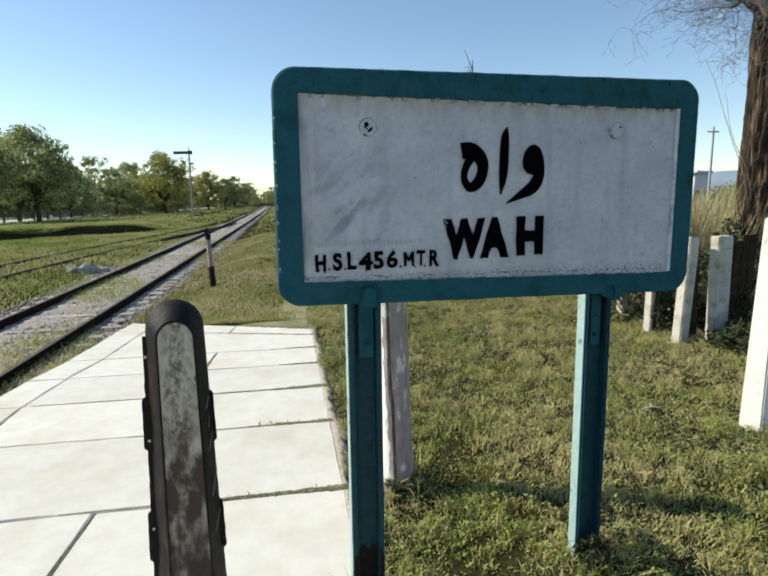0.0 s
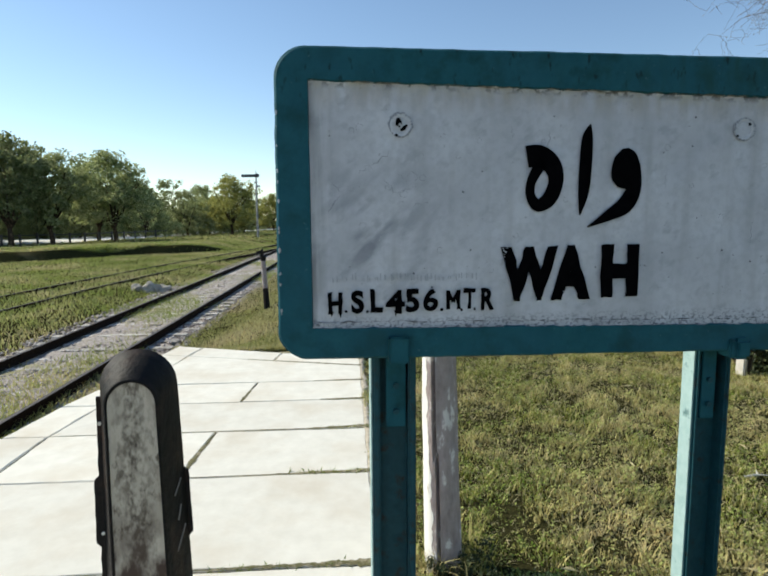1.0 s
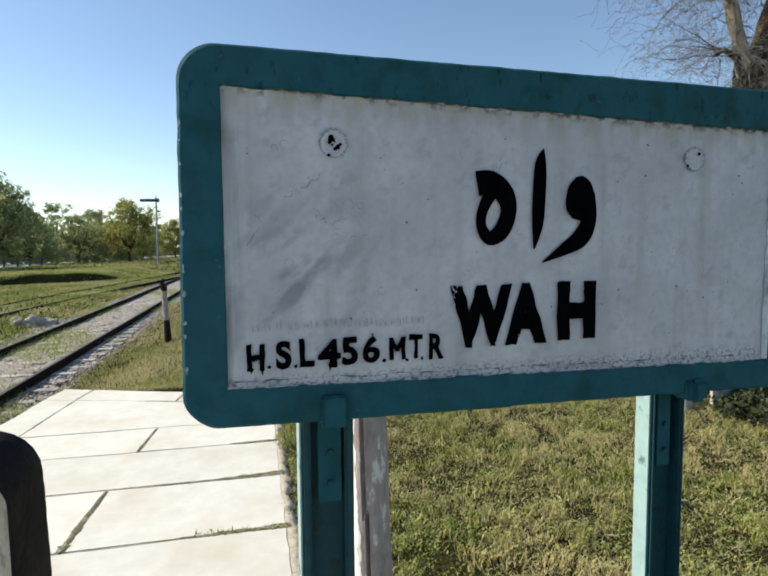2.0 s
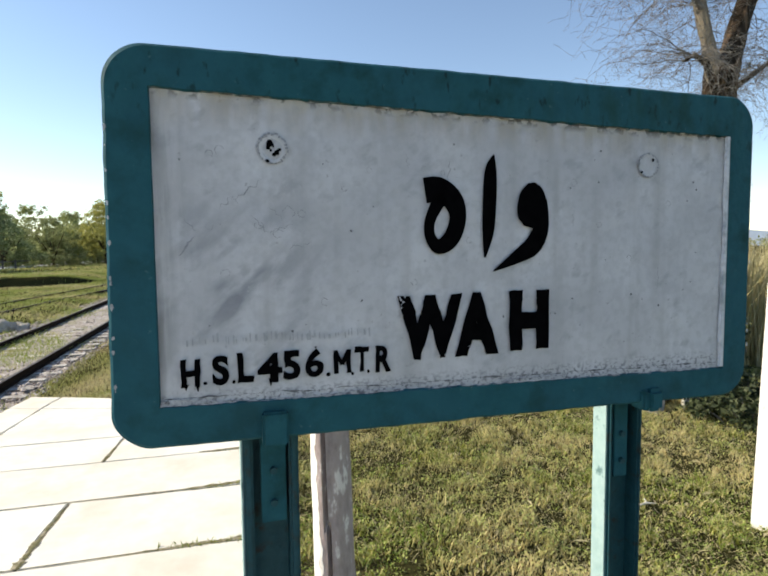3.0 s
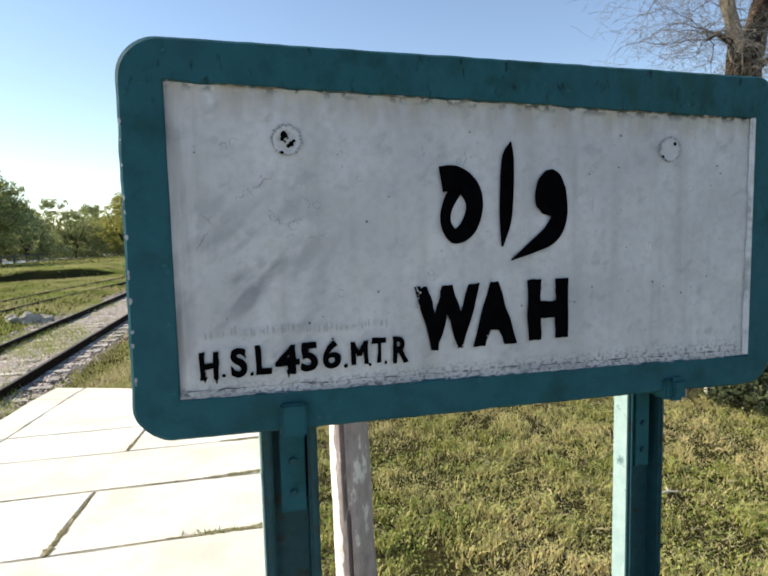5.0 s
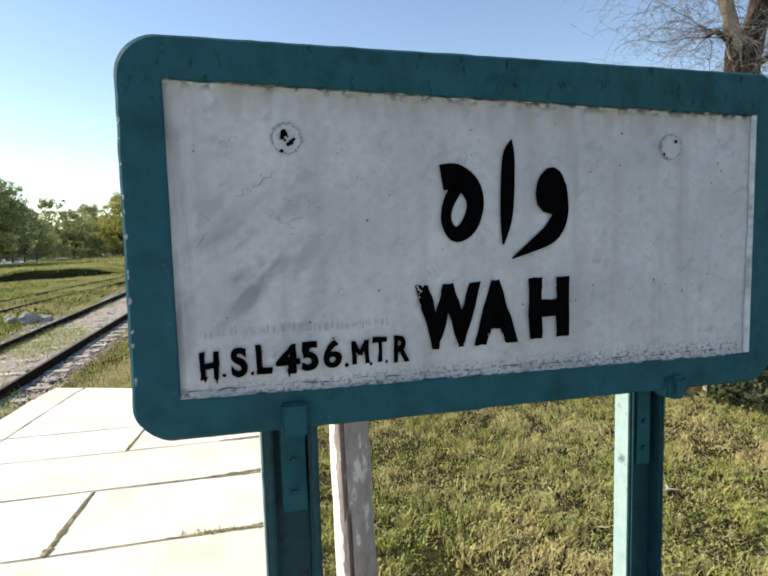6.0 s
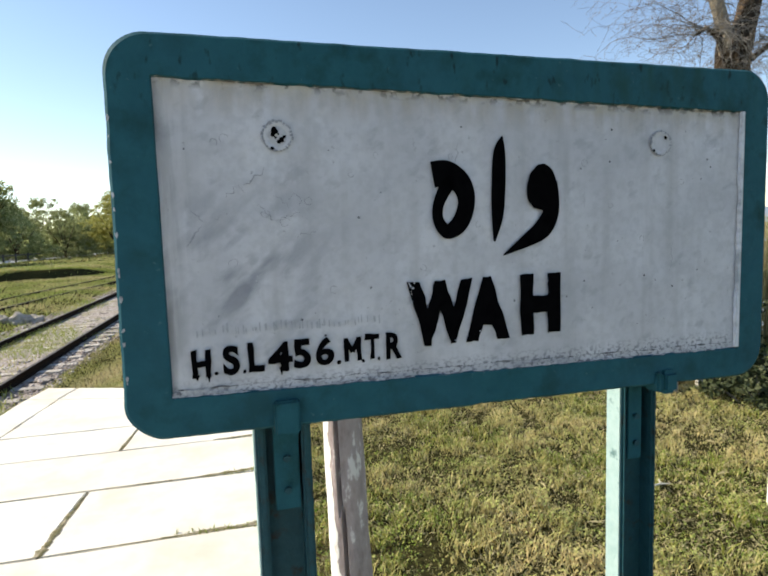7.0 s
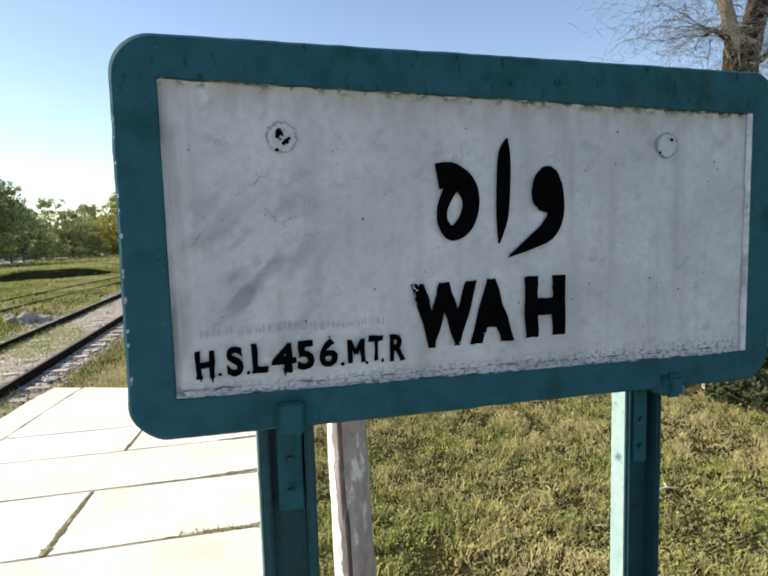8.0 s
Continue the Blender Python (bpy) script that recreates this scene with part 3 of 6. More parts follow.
    for i in range(420):
        x = -0.008 + 1.535 * i / 419
        h = 0.0042 * (noise.noise((x * 16, 2.0, 0)) + 0.6 * noise.noise((x * 60, 5.0, 0))) + 0.0003
        zc = 1.4625 - 0.016 * x + 0.004 * noise.noise((x * 11, 8.0, 0)) + 0.002 * noise.noise((x * 50, 8.0, 0))
        h = max(h, 0.0003)
        cur = (bm.verts.new((x, 0.0040, zc - h)), bm.verts.new((x, 0.0040, zc + h)))
        if prev:
            bm.faces.new((prev[0], cur[0], cur[1], prev[1]))
        prev = cur
    part("paint_crack", bm, M_CRACK, panel, "dark ragged crack in the paint")
    for k in range(64):
        sx, sz, r = rng.uniform(0.03, 1.5), rng.uniform(1.5, 2.05), rng.choice((0.0015, 0.002, 0.0025, 0.0035))
        bm = bmesh.new()
        bm.faces.new([bm.verts.new((sx + r * rng.uniform(0.5, 1.2) * math.cos(q * math.tau / 7), 0.0056, sz + r * rng.uniform(0.5, 1.2) * math.sin(q * math.tau / 7))) for q in range(7)])
        part("speck", bm, M_FADED if k % 5 < 2 else M_CRACK, panel)
    # faded old line of writing
    x = 0.045
    while x < 0.46:
        w = rng.uniform(0.008, 0.020)
        for o in (0.0, w * rng.uniform(0.45, 0.8)):
            bm = bmesh.new()
            ww, zb, hh = rng.uniform(0.002, 0.006), 1.574 + rng.uniform(-0.002, 0.006), rng.uniform(0.008, 0.024)
            bm.faces.new([bm.verts.new(p) for p in ((x + o, 0.0058, zb), (x + o + ww, 0.0058, zb + 0.001), (x + o + ww * 0.8, 0.0058, zb + hh), (x + o - ww * 0.2, 0.0058, zb + hh * 0.9))])
            part("faded_bar", bm, M_FADED, panel)
        x += w + rng.uniform(0.004, 0.014)

    # chips along the border's edge
    for k in range(22):
        z = rng.uniform(1.46, 2.1)
        x = x0 if k < 15 else x1
        r = rng.uniform(0.0025, 0.007)
        bm = bmesh.new()
        bm.faces.new([bm.verts.new((x + (0.002 if k < 15 else -0.002) + 0.6 * r * rng.uniform(0.4, 1.2) * math.cos(q * math.tau / 7), -0.0012, z + 1.3 * r * rng.uniform(0.4, 1.2) * math.sin(q * math.tau / 7))) for q in range(7)])
        part("paint_chip", bm, M_PANEL, thing)
    # lettering
    def letter(bm, body, u0, u1, z0, z1, bold):
        cu = bpy.data.curves.new("text", "FONT")
        cu.body, cu.offset, cu.resolution_u = body, bold, 6
        ob = new("text", cu)
        bpy.context.view_layer.update()
        me = bpy.data.meshes.new_from_object(ob.evaluated_get(bpy.context.evaluated_depsgraph_get()))
        co = np.empty(len(me.vertices) * 3, np.float32)
        me.vertices.foreach_get("co", co)
        co = co.reshape(-1, 3)
        lo, hi = co.min(0), co.max(0)
        base = [bm.verts.new((u0 + (u1 - u0) * (v[0] - lo[0]) / (hi[0] - lo[0]), 0.0035, z0 + (z1 - z0) * (v[1] - lo[1]) / (hi[1] - lo[1]))) for v in co]
        for p in me.polygons:
            bm.faces.new([base[i] for i in p.vertices])
        bpy.data.objects.remove(ob)
        bpy.data.curves.remove(cu)
        bpy.data.meshes.remove(me)

    bm = bmesh.new()
    for body, u0, u1, z0, z1 in (("W", 0.524, 0.699, 1.509, 1.668), ("A", 0.677, 0.799, 1.510, 1.671), ("H", 0.829, 0.947, 1.515, 1.671)):
        letter(bm, body, u0, u1, z0, z1, 0.068)
    def wobble(bm, amount):
        """Uneven hand-painted edges."""
        bmesh.ops.subdivide_edges(bm, edges=[e for e in bm.edges if e.calc_length() > 0.012], cuts=4)
        for v in bm.verts:
            p = v.co * 55
            v.co.x += amount * noise.noise((p.x, 1.0, p.z)) + amount * noise.noise((p.x * 0.4, 3.0, p.z * 0.4))
            v.co.z += amount * noise.noise((p.x, 7.0, p.z))
    wobble(bm, 0.0034)
    part("lettering", bm, M_BLACK, thing, "bold black painted capitals")
    bm = bmesh.new()
    for body, u0, u1, z0, z1 in (("H", 0.031, 0.072, 1.484, 1.546), (".", 0.079, 0.087, 1.486, 1.494), ("S", 0.096, 0.132, 1.484, 1.551), (".", 0.138, 0.146, 1.486, 1.494), ("L", 0.151, 0.185, 1.486, 1.553),
                                 ("4", 0.193, 0.247, 1.482, 1.549), ("5", 0.250, 0.290, 1.484, 1.552), ("6", 0.300, 0.346, 1.486, 1.552), (".", 0.352, 0.361, 1.486, 1.495),
                                 (".", 0.409, 0.416, 1.484, 1.492), ("T", 0.418, 0.454, 1.491, 1.551), (".", 0.448, 0.456, 1.486, 1.494), ("R", 0.471, 0.510, 1.486, 1.551)):
        letter(bm, body, u0, u1, z0, z1, 0.0 if body == "." else 0.030 if body == "6" else 0.044)
    for k, (ax, az, bx, bz) in enumerate(((0.3735, 1.490, 0.3735, 1.546), (0.4045, 1.490, 0.4045, 1.546), (0.3735, 1.543, 0.389, 1.512), (0.4045, 1.543, 0.389, 1.512))):
        d = Vector((bx - ax, bz - az)).normalized() * 0.0056
        bm.faces.new([bm.verts.new((x, 0.0035 - 0.0002 * k, z)) for x, z in ((ax + d.y, az - d.x), (bx + d.y, bz - d.x), (bx - d.y, bz + d.x), (ax - d.y, az + d.x))])
    for dx, dz in ((0.066, 1.474), (0.042, 1.478), (0.222, 1.474)):
        bm.faces.new([bm.verts.new(p) for p in ((dx - 0.004, 0.0034, 1.492), (dx, 0.0034, dz), (dx + 0.002, 0.0034, dz + 0.001), (dx + 0.005, 0.0034, 1.492))])
    wobble(bm, 0.0022)
    part("elevation_lettering", bm, M_BLACK, thing, "small black painted capitals and numerals")

    def brush(bm, knots, y):
        """A brush stroke through knots of x, z and width."""
        pts = []
        for i in range(len(knots) - 1):
            p0, p1, p2, p3 = (np.array(knots[min(max(i + o, 0), len(knots) - 1)]) for o in (-1, 0, 1, 2))
            for k in range(8):
                t = k / 8
                pts.append(0.5 * (2 * p1 + (p2 - p0) * t + (2 * p0 - 5 * p1 + 4 * p2 - p3) * t * t + (3 * p1 - p0 - 3 * p2 + p3) * t ** 3))
        pts.append(np.array(knots[-1]))
        prev = None
        for i, p in enumerate(pts):
            d = pts[min(i + 1, len(pts) - 1)] - pts[max(i - 1, 0)]
            d = d[:2] / np.hypot(*d[:2])
            h = max(p[2], 0.002) / 2
            cur = (bm.verts.new((p[0] + d[1] * h, y, p[1] - d[0] * h)), bm.verts.new((p[0] - d[1] * h, y, p[1] + d[0] * h)))
            if prev:
                f = bm.faces.new((prev[0], cur[0], cur[1], prev[1]))
                if f.calc_area() > 0:
                    f.normal_update()
                    if f.normal.y > 0:
                        f.normal_flip()
            prev = cur
    bm = bmesh.new()
    brush(bm, ((0.598, 1.920, 0.062), (0.636, 1.924, 0.058), (0.672, 1.898, 0.054), (0.685, 1.855, 0.045), (0.668, 1.806, 0.044), (0.634, 1.785, 0.036), (0.611, 1.812, 0.028), (0.612, 1.850, 0.028), (0.634, 1.893, 0.034), (0.650, 1.905, 0.030)), 0.0036)
    brush(bm, ((0.783, 2.013, 0.003), (0.775, 1.975, 0.032), (0.772, 1.90, 0.038), (0.768, 1.82, 0.032), (0.759, 1.757, 0.005)), 0.0036)
    brush(bm, ((0.890, 1.946, 0.02), (0.893, 1.925, 0.066), (0.894, 1.885, 0.088), (0.892, 1.850, 0.076), (0.888, 1.832, 0.040)), 0.0036)
    brush(bm, ((0.922, 1.905, 0.030), (0.921, 1.835, 0.044), (0.897, 1.787, 0.050), (0.850, 1.757, 0.034), (0.783, 1.722, 0.003)), 0.0032)
    part("urdu_lettering", bm, M_BLACK, thing, "black brush-painted Urdu letters")

    # flakes where the paint has come off the letters
    for cx, cz, sx, sz, count, big in ((0.533, 1.648, 0.006, 0.014, 10, 0.0042), (0.536, 1.606, 0.004, 0.010, 3, 0.003), (0.626, 1.520, 0.012, 0.006, 5, 0.0035), (0.745, 1.524, 0.022, 0.006, 4, 0.003), (0.700, 1.655, 0.010, 0.006, 4, 0.003), (0.905, 1.655, 0.012, 0.006, 4, 0.003)):
        bm = bmesh.new()
        for k in range(count):
            fx, fz, r = rng.gauss(cx, sx), rng.gauss(cz, sz), rng.uniform(0.0014, big)
            y = 0.0024 - 0.00003 * k
            bm.faces.new([bm.verts.new((fx + r * rng.uniform(0.45, 1.2) * math.cos(q * math.tau / 8), y, fz + r * rng.uniform(0.45, 1.2) * math.sin(q * math.tau / 8))) for q in range(8)])
        part("paint_flakes", bm, M_PANEL, thing)

    # posts: steel sections with flanges and a recessed web, a bolted strap on each
    for cx, w, zs, strap in ((0.2255, 0.133, 1.50, (0.201, 0.261, 1.12, 1.41)), (1.2585, 0.121, 1.50, (1.2230, 1.270, 1.10, 1.33))):
        bm = bmesh.new()
        f = 0.024 if w > 0.13 else 0.016
        box(bm, cx - w / 2, cx - w / 2 + f, 0.070, 0.138, -0.25, zs, 0.006)
        box(bm, cx + w / 2 - f, cx + w / 2, 0.070, 0.138, -0.25, zs, 0.006)
        box(bm, cx - w / 2 + f, cx + w / 2 - f, 0.120, 0.132, -0.25, zs)
        post_bm = bm
        # thin added plate; its pale colour paints sunlight onto the left side
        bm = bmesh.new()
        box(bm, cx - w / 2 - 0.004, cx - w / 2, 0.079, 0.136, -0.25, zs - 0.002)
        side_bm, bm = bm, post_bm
        post = part("post", bm, M_TEAL_WORN, thing, "teal-painted steel post, worn at the base")
        bm = bmesh.new()
        box(bm, strap[0], strap[1], 0.077, 0.091, strap[2], zs - 0.01, 0.002)
        part("strap", bm, M_TEAL, post)
        part("side_face", side_bm, M_TEAL_SUNLIT, post, "pale teal side plate, coloured as if in sunlight")
        for xa, xb, yy in ((cx - w / 2 + 0.003, cx - w / 2 + f - 0.003, 0.0675), (cx + w / 2 - f + 0.003, cx + w / 2 - 0.003, 0.0675), (cx - w / 2 + f + 0.001, cx + w / 2 - f - 0.001, 0.117)):
            bm = bmesh.new()
            prev = None
            for k in range(9):
                x = xa + (xb - xa) * k / 8
                zt = (0.27 if cx < 1 else 0.11) + 0.05 * noise.noise((x * 60, cx, 3)) + 0.02 * noise.noise((x * 200, cx, 5))
                cur = (bm.verts.new((x, yy, -0.2)), bm.verts.new((x, yy, zt)))
                if prev:
                    bm.faces.new((prev[0], cur[0], cur[1], prev[1]))
                prev = cur
            part("tarred_foot", bm, M_STEEL_BLACK, post, "black tar stain at the foot")
        for bz in (strap[2] + 0.05, strap[2] + 0.13):
            bm = bmesh.new()
            bmesh.ops.create_cone(bm, cap_ends=True, segments=6, radius1=0.009, radius2=0.009, depth=0.012, matrix=pose((strap[0] + strap[1]) / 2, 0.073, bz, 90))
            part("bolt", bm, M_TEAL_WORN, post)
    bm = bmesh.new()
    box(bm, 0.200, 0.258, -0.020, 0.085, 1.340, 1.418, 0.005)
    part("clamp", bm, M_TEAL, thing)
    bm = bmesh.new()
    box(bm, 1.258, 1.312, -0.022, 0.09, 1.316, 1.382, 0.012)
    box(bm, 1.245, 1.262, -0.014, 0.04, 1.322, 1.378, 0.004)
    part("clamp", bm, M_TEAL, thing)
    return thing


name_board()


# ---- upright steel sleeper used as a post ----
def sleeper_post():
    thing = root("marker_post", pose(-0.550, 2.075, -0.062, 0, 0.1, 10), "old black steel sleeper set upright, with stained white face", "post")

    def arch(hw_top, hw_bot, top, n=12):
        pts = [(hw_bot, 0.0)]
        pts += [(hw_bot + (hw_top - hw_bot) * k / 14, (top - hw_top) * k / 14) for k in range(1, 14)]
        pts += [(hw_top * math.cos(math.pi * k / n), top - hw_top + hw_top * math.sin(math.pi * k / n)) for k in range(n + 1)]
        pts += [(-hw_bot - (hw_top - hw_bot) * k / 14, (top - hw_top) * k / 14) for k in range(13, 0, -1)]
        return pts + [(-hw_bot, 0.0)]
    front, back = arch(0.057, 0.074, 1.428), arch(0.094, 0.130, 1.482)
    bm = bmesh.new()
    rows = []
    for y, a, b in ((-0.062, 0.94, 0), (-0.070, 1, 0), (-0.066, 1, 0.1), (0.03, 1, 0.75), (0.05, 1, 1.0)):
        rows.append([bm.verts.new((((1 - b) * f[0] * a + b * g[0]) , y, (1 - b) * (f[1] if a == 1 else f[1] - 0.004) + b * g[1])) for f, g in zip(front, back)])
    for r0, r1 in zip(rows, rows[1:]):
        for k in range(len(front) - 1):
            bm.faces.new((r0[k], r0[k + 1], r1[k + 1], r1[k]))
    bm.faces.new(rows[-1])
    bmesh.ops.recalc_face_normals(bm, faces=bm.faces)
    body = part("body", bm, M_STEEL_BLACK, thing, "black tarred steel trough", smooth=True)
    bm = bmesh.new()
    prism(bm, [(x * 0.95, max(z - 0.004, 0) if z > 1 else z) for x, z in front], -0.0635, -0.055)
    bmesh.ops.recalc_face_normals(bm, faces=bm.faces)
    part("white_face", bm, M_POST_FACE, thing, "stained white-painted face")
    # flanges with lugs and holes
    for s in (-1, 1):
        bm = bmesh.new()
        prev = None
        for k in range(111):
            z = 1.36 * k / 110
            hw = 0.130 + (0.092 - 0.130) * z / 1.39
            lug = (0.028 if (k % 34) in range(10, 25) else 0.017) - (0.016 if s > 0 else 0.004)
            e = hw + lug + 0.002 * noise.noise((z * 30, s, 0))
            cur = [bm.verts.new((s * (hw - 0.028), 0.052, z)), bm.verts.new((s * e, 0.052, z)), bm.verts.new((s * e, 0.061, z)), bm.verts.new((s * (hw - 0.028), 0.061, z))]
            if prev:
                for q in range(4):
                    bm.faces.new((prev[q], cur[q], cur[(q + 1) % 4], prev[(q + 1) % 4]))
            else:
                bm.faces.new(cur)
            prev = cur
        bm.faces.new(prev)
        bmesh.ops.recalc_face_normals(bm, faces=bm.faces)
        flange = part("flange", bm, M_STEEL_BLACK, thing)
        # solid pale discs paint the daylight seen through the bolt holes
        for z in (1.29, 0.99, 0.66, 0.36):
            bm = bmesh.new()
            hw = 0.130 + (0.092 - 0.130) * z / 1.39
            bmesh.ops.create_cone(bm, cap_ends=True, segments=12, radius1=0.005, radius2=0.005, depth=0.003, matrix=pose(s * (hw + (0.006 if s < 0 else -0.004)), 0.0505, z, 90))
            part("hole", bm, M_SLAB, flange, "pale disc standing in for daylight through a bolt hole")
    for z, tilt_, ln in ((1.12, 35, 0.05), (0.98, 40, 0.07), (0.82, 38, 0.09), (1.05, 60, 0.04), (0.68, 35, 0.08)):
        bm = bmesh.new()
        box(bm, -0.0012, 0.0012, -ln / 2, ln / 2, -0.002, 0.002)
        scratch = part("scratch", bm, M_SCRATCH, thing, "pale scratch in the tar")
        hw = 0.094 + (1.39 - z) * 0.026
        scratch.matrix_basis = pose(hw - 0.012, 0.0, z, tilt_, 0, -16)
    return thing


sleeper_post()


# ---- white posts ----
def white_pole():
    thing = root("white_pole", pose(0.462, 3.34, -0.05, -2.6, -1.2, 0), "round whitewashed wooden pole with flaking paint and a long crack", "post")
    bm = bmesh.new()
    sides, hs = 48, 26
    rings = []
    for i in range(hs + 1):
        z = 1.42 * i / hs
        ring = []
        for k in range(sides):
            a = k * math.tau / sides
            r = 0.094 - 0.012 * i / hs + 0.006 * noise.noise((math.cos(a) * 2, math.sin(a) * 2, z * 3))
            crack = 0.03 if k == 33 + round(2.2 * noise.noise((0.3, 0.7, z * 1.6))) else 0.0
            ring.append(bm.verts.new(((r - crack) * math.cos(a), (r - crack) * math.sin(a), z)))
        rings.append(ring)
    for r0, r1 in zip(rings, rings[1:]):
        for k in range(sides):
            bm.faces.new((r0[k], r0[(k + 1) % sides], r1[(k + 1) % sides], r1[k]))
    bm.faces.new(rings[-1])
    part("pole", bm, M_WHITE, thing)
    # whitewash still holding beside the crack; its white also paints in the sunlit side
    bm = bmesh.new()
    prev = None
    for i in range(91):
        z = 1.415 * i / 90
        end = 31.2 + 2.2 * noise.noise((0.3, 0.7, z * 1.6)) + 1.6 * noise.noise((z * 14, 2, 0)) + 0.8 * noise.noise((z * 50, 2, 0)) - 1.2
        cur = []
        for k in range(9):
            a = (22 + (end - 22) * k / 8) * math.tau / sides
            r = 0.0955 - 0.012 * z / 1.42 + 0.006 * noise.noise((math.cos(a) * 2, math.sin(a) * 2, z * 3))
            cur.append(bm.verts.new((r * math.cos(a), r * math.sin(a), z)))
        if prev:
            for k in range(8):
                bm.faces.new((prev[k], prev[k + 1], cur[k + 1], cur[k]))
        prev = cur
    part("whitewash", bm, M_LIME, thing, "white lime coat with ragged edge, also painting in the sunlit side")


white_pole()


def gate_post():
    thing = root("white_gate_post", pose(3.315, 3.68, -0.05, 0, 1.2, 14), "whitewashed concrete gate post with a rounded cap, leaning slightly", "post")
    bm = bmesh.new()
    sec = 10
    for z0, z1, w0, w1 in ((0, 1.62, 0.088, 0.066), (1.62, 1.66, 0.050, 0.050)):
        a = [bm.verts.new((sx * w0, sy * w0, z0)) for sx, sy in ((-1, -1), (1, -1), (1, 1), (-1, 1))]
        b = [bm.verts.new((sx * w1, sy * w1, z1)) for sx, sy in ((-1, -1), (1, -1), (1, 1), (-1, 1))]
        for k in range(4):
            bm.faces.new((a[k], a[(k + 1) % 4], b[(k + 1) % 4], b[k]))
        bm.faces.new(b)
    bmesh.ops.bevel(bm, geom=list(bm.edges), offset=0.010, segments=2, affect="EDGES")
    part("shaft", bm, M_LIME, thing)
    bm = bmesh.new()
    bmesh.ops.create_uvsphere(bm, u_segments=16, v_segments=10, radius=0.075, matrix=Matrix.Translation((0, 0, 1.71)) @ Matrix.Diagonal((1, 1, 0.95, 1)))
    part("cap", bm, M_LIME, thing, smooth=True)


gate_post()


def fence_post(x, y, w, d, h, lean, yaw, bars=False):
    thing = root("fence_post", pose(x, y, -0.08, 0, lean, yaw), "upright whitewashed concrete fence post at the edge of the grass", "post", "row of fence posts")
    bm = bmesh.new()
    box(bm, -w / 2, w / 2, -d / 2, d / 2, 0, h, 0.012)
    for v in bm.verts:
        v.co += Vector((0.006 * noise.noise(v.co * 5), 0.006 * noise.noise(v.co * 7), 0.008 * noise.noise(v.co * 9)))
    body = part("shaft", bm, M_WHITE_CLEAN, thing)
    if bars:
        for k, z in enumerate((0.80, 0.73, 0.67, 0.61, 1.17)):
            bm = bmesh.new()
            bw = w * (0.28 if k < 4 else 0.42)
            box(bm, -bw - 0.01, bw - 0.01, -d / 2 - 0.004, -d / 2 + 0.004, z, z + 0.022)
            part("mark", bm, M_FADED, thing, "faded mark too worn to read")
    return thing


for args in ((4.79, 7.75, 0.13, 0.11, 0.62, -3, 20), (4.52, 6.70, 0.15, 0.11, 0.95, 1, 18), (4.45, 6.04, 0.16, 0.12, 1.33, 4, 16), (4.93, 6.02, 0.24, 0.12, 1.33, -1, 12, True)):
    fence_post(*args)

def dark_panel(x, y, w, h, yaw, lean):
    """Old dark boards leaning between the fence posts."""
    thing = root("timber_panel", pose(x, y, -0.08, lean, 0, yaw), "dark rotten timber boards standing between the fence posts", "boards", "boards in the fence")
    rng = random.Random(int(x * 100))
    n2 = max(2, int(w / 0.11))
    for k in range(n2):
        bm = bmesh.new()
        box(bm, -w / 2 + w * k / n2 + 0.004, -w / 2 + w * (k + 1) / n2 - 0.004, -0.015, 0.015, 0, h * rng.uniform(0.93, 1.0), 0.004)
        part("board", bm, M_OLD_WOOD, thing)


dark_panel(5.30, 6.20, 0.50, 1.34, 10, 2)
dark_panel(4.72, 6.22, 0.26, 1.28, 16, -2)
dark_panel(4.60, 6.85, 0.5, 0.9, 70, 3)

# ---- railway ----
def rail_profile():
    half = ((0.070, 0.0), (0.070, 0.012), (0.016, 0.030), (0.013, 0.096), (0.039, 0.110), (0.040, 0.134), (0.032, 0.142))
    return [(x, z - 0.142) for x, z in half] + [(-x, z - 0.142) for x, z in reversed(half)]


def rail(xf, ys, z, label):
    thing = root("rail", pose(0, 0, 0), label, "rail", "railway rails")
    prof = rail_profile()
    for name, keep, mat in (("rail_body", range(0, 14), M_RAIL), ("rail_head", None, M_RAIL_TOP)):
        bm = bmesh.new()
        prev = None
        pr = prof if keep is not None else [(0.026, 0.0015), (-0.026, 0.0015), (-0.026, -0.004), (0.026, -0.004)]
        for y in ys:
            zz = z + float(0)
            cur = [bm.verts.new((xf(y) + px, y, zz + pz)) for px, pz in pr]
            if prev:
                for k in range(len(pr)):
                    bm.faces.new((prev[k], prev[(k + 1) % len(pr)], cur[(k + 1) % len(pr)], cur[k]))
            prev = cur
        bmesh.ops.recalc_face_normals(bm, faces=bm.faces)
        part(name, bm, mat, thing)
    return thing


main_ys = list(np.arange(-8, 60, 2.0)) + list(np.arange(60, 400, 5.0))
rail(lambda y: NEAR_X + float(bend(y)), main_ys, RAIL_Z, "rusty steel rail of the main line")
rail(lambda y: FAR_X + float(bend(y)), main_ys, RAIL_Z, "rusty steel rail of the main line")


def siding(y):
    """Middle of the siding, which joins the main line in the distance."""
    return -9.55 + 3.9 * float(smooth01(14, 62, y)) + float(bend(y)) * 0.9


side_ys = list(np.arange(-6, 58, 1.5))
for o in (-0.88, 0.88):
    rail(lambda y, o=o: siding(y) + o, side_ys, RAIL_Z + 0.03, "rusty steel rail of the overgrown siding")


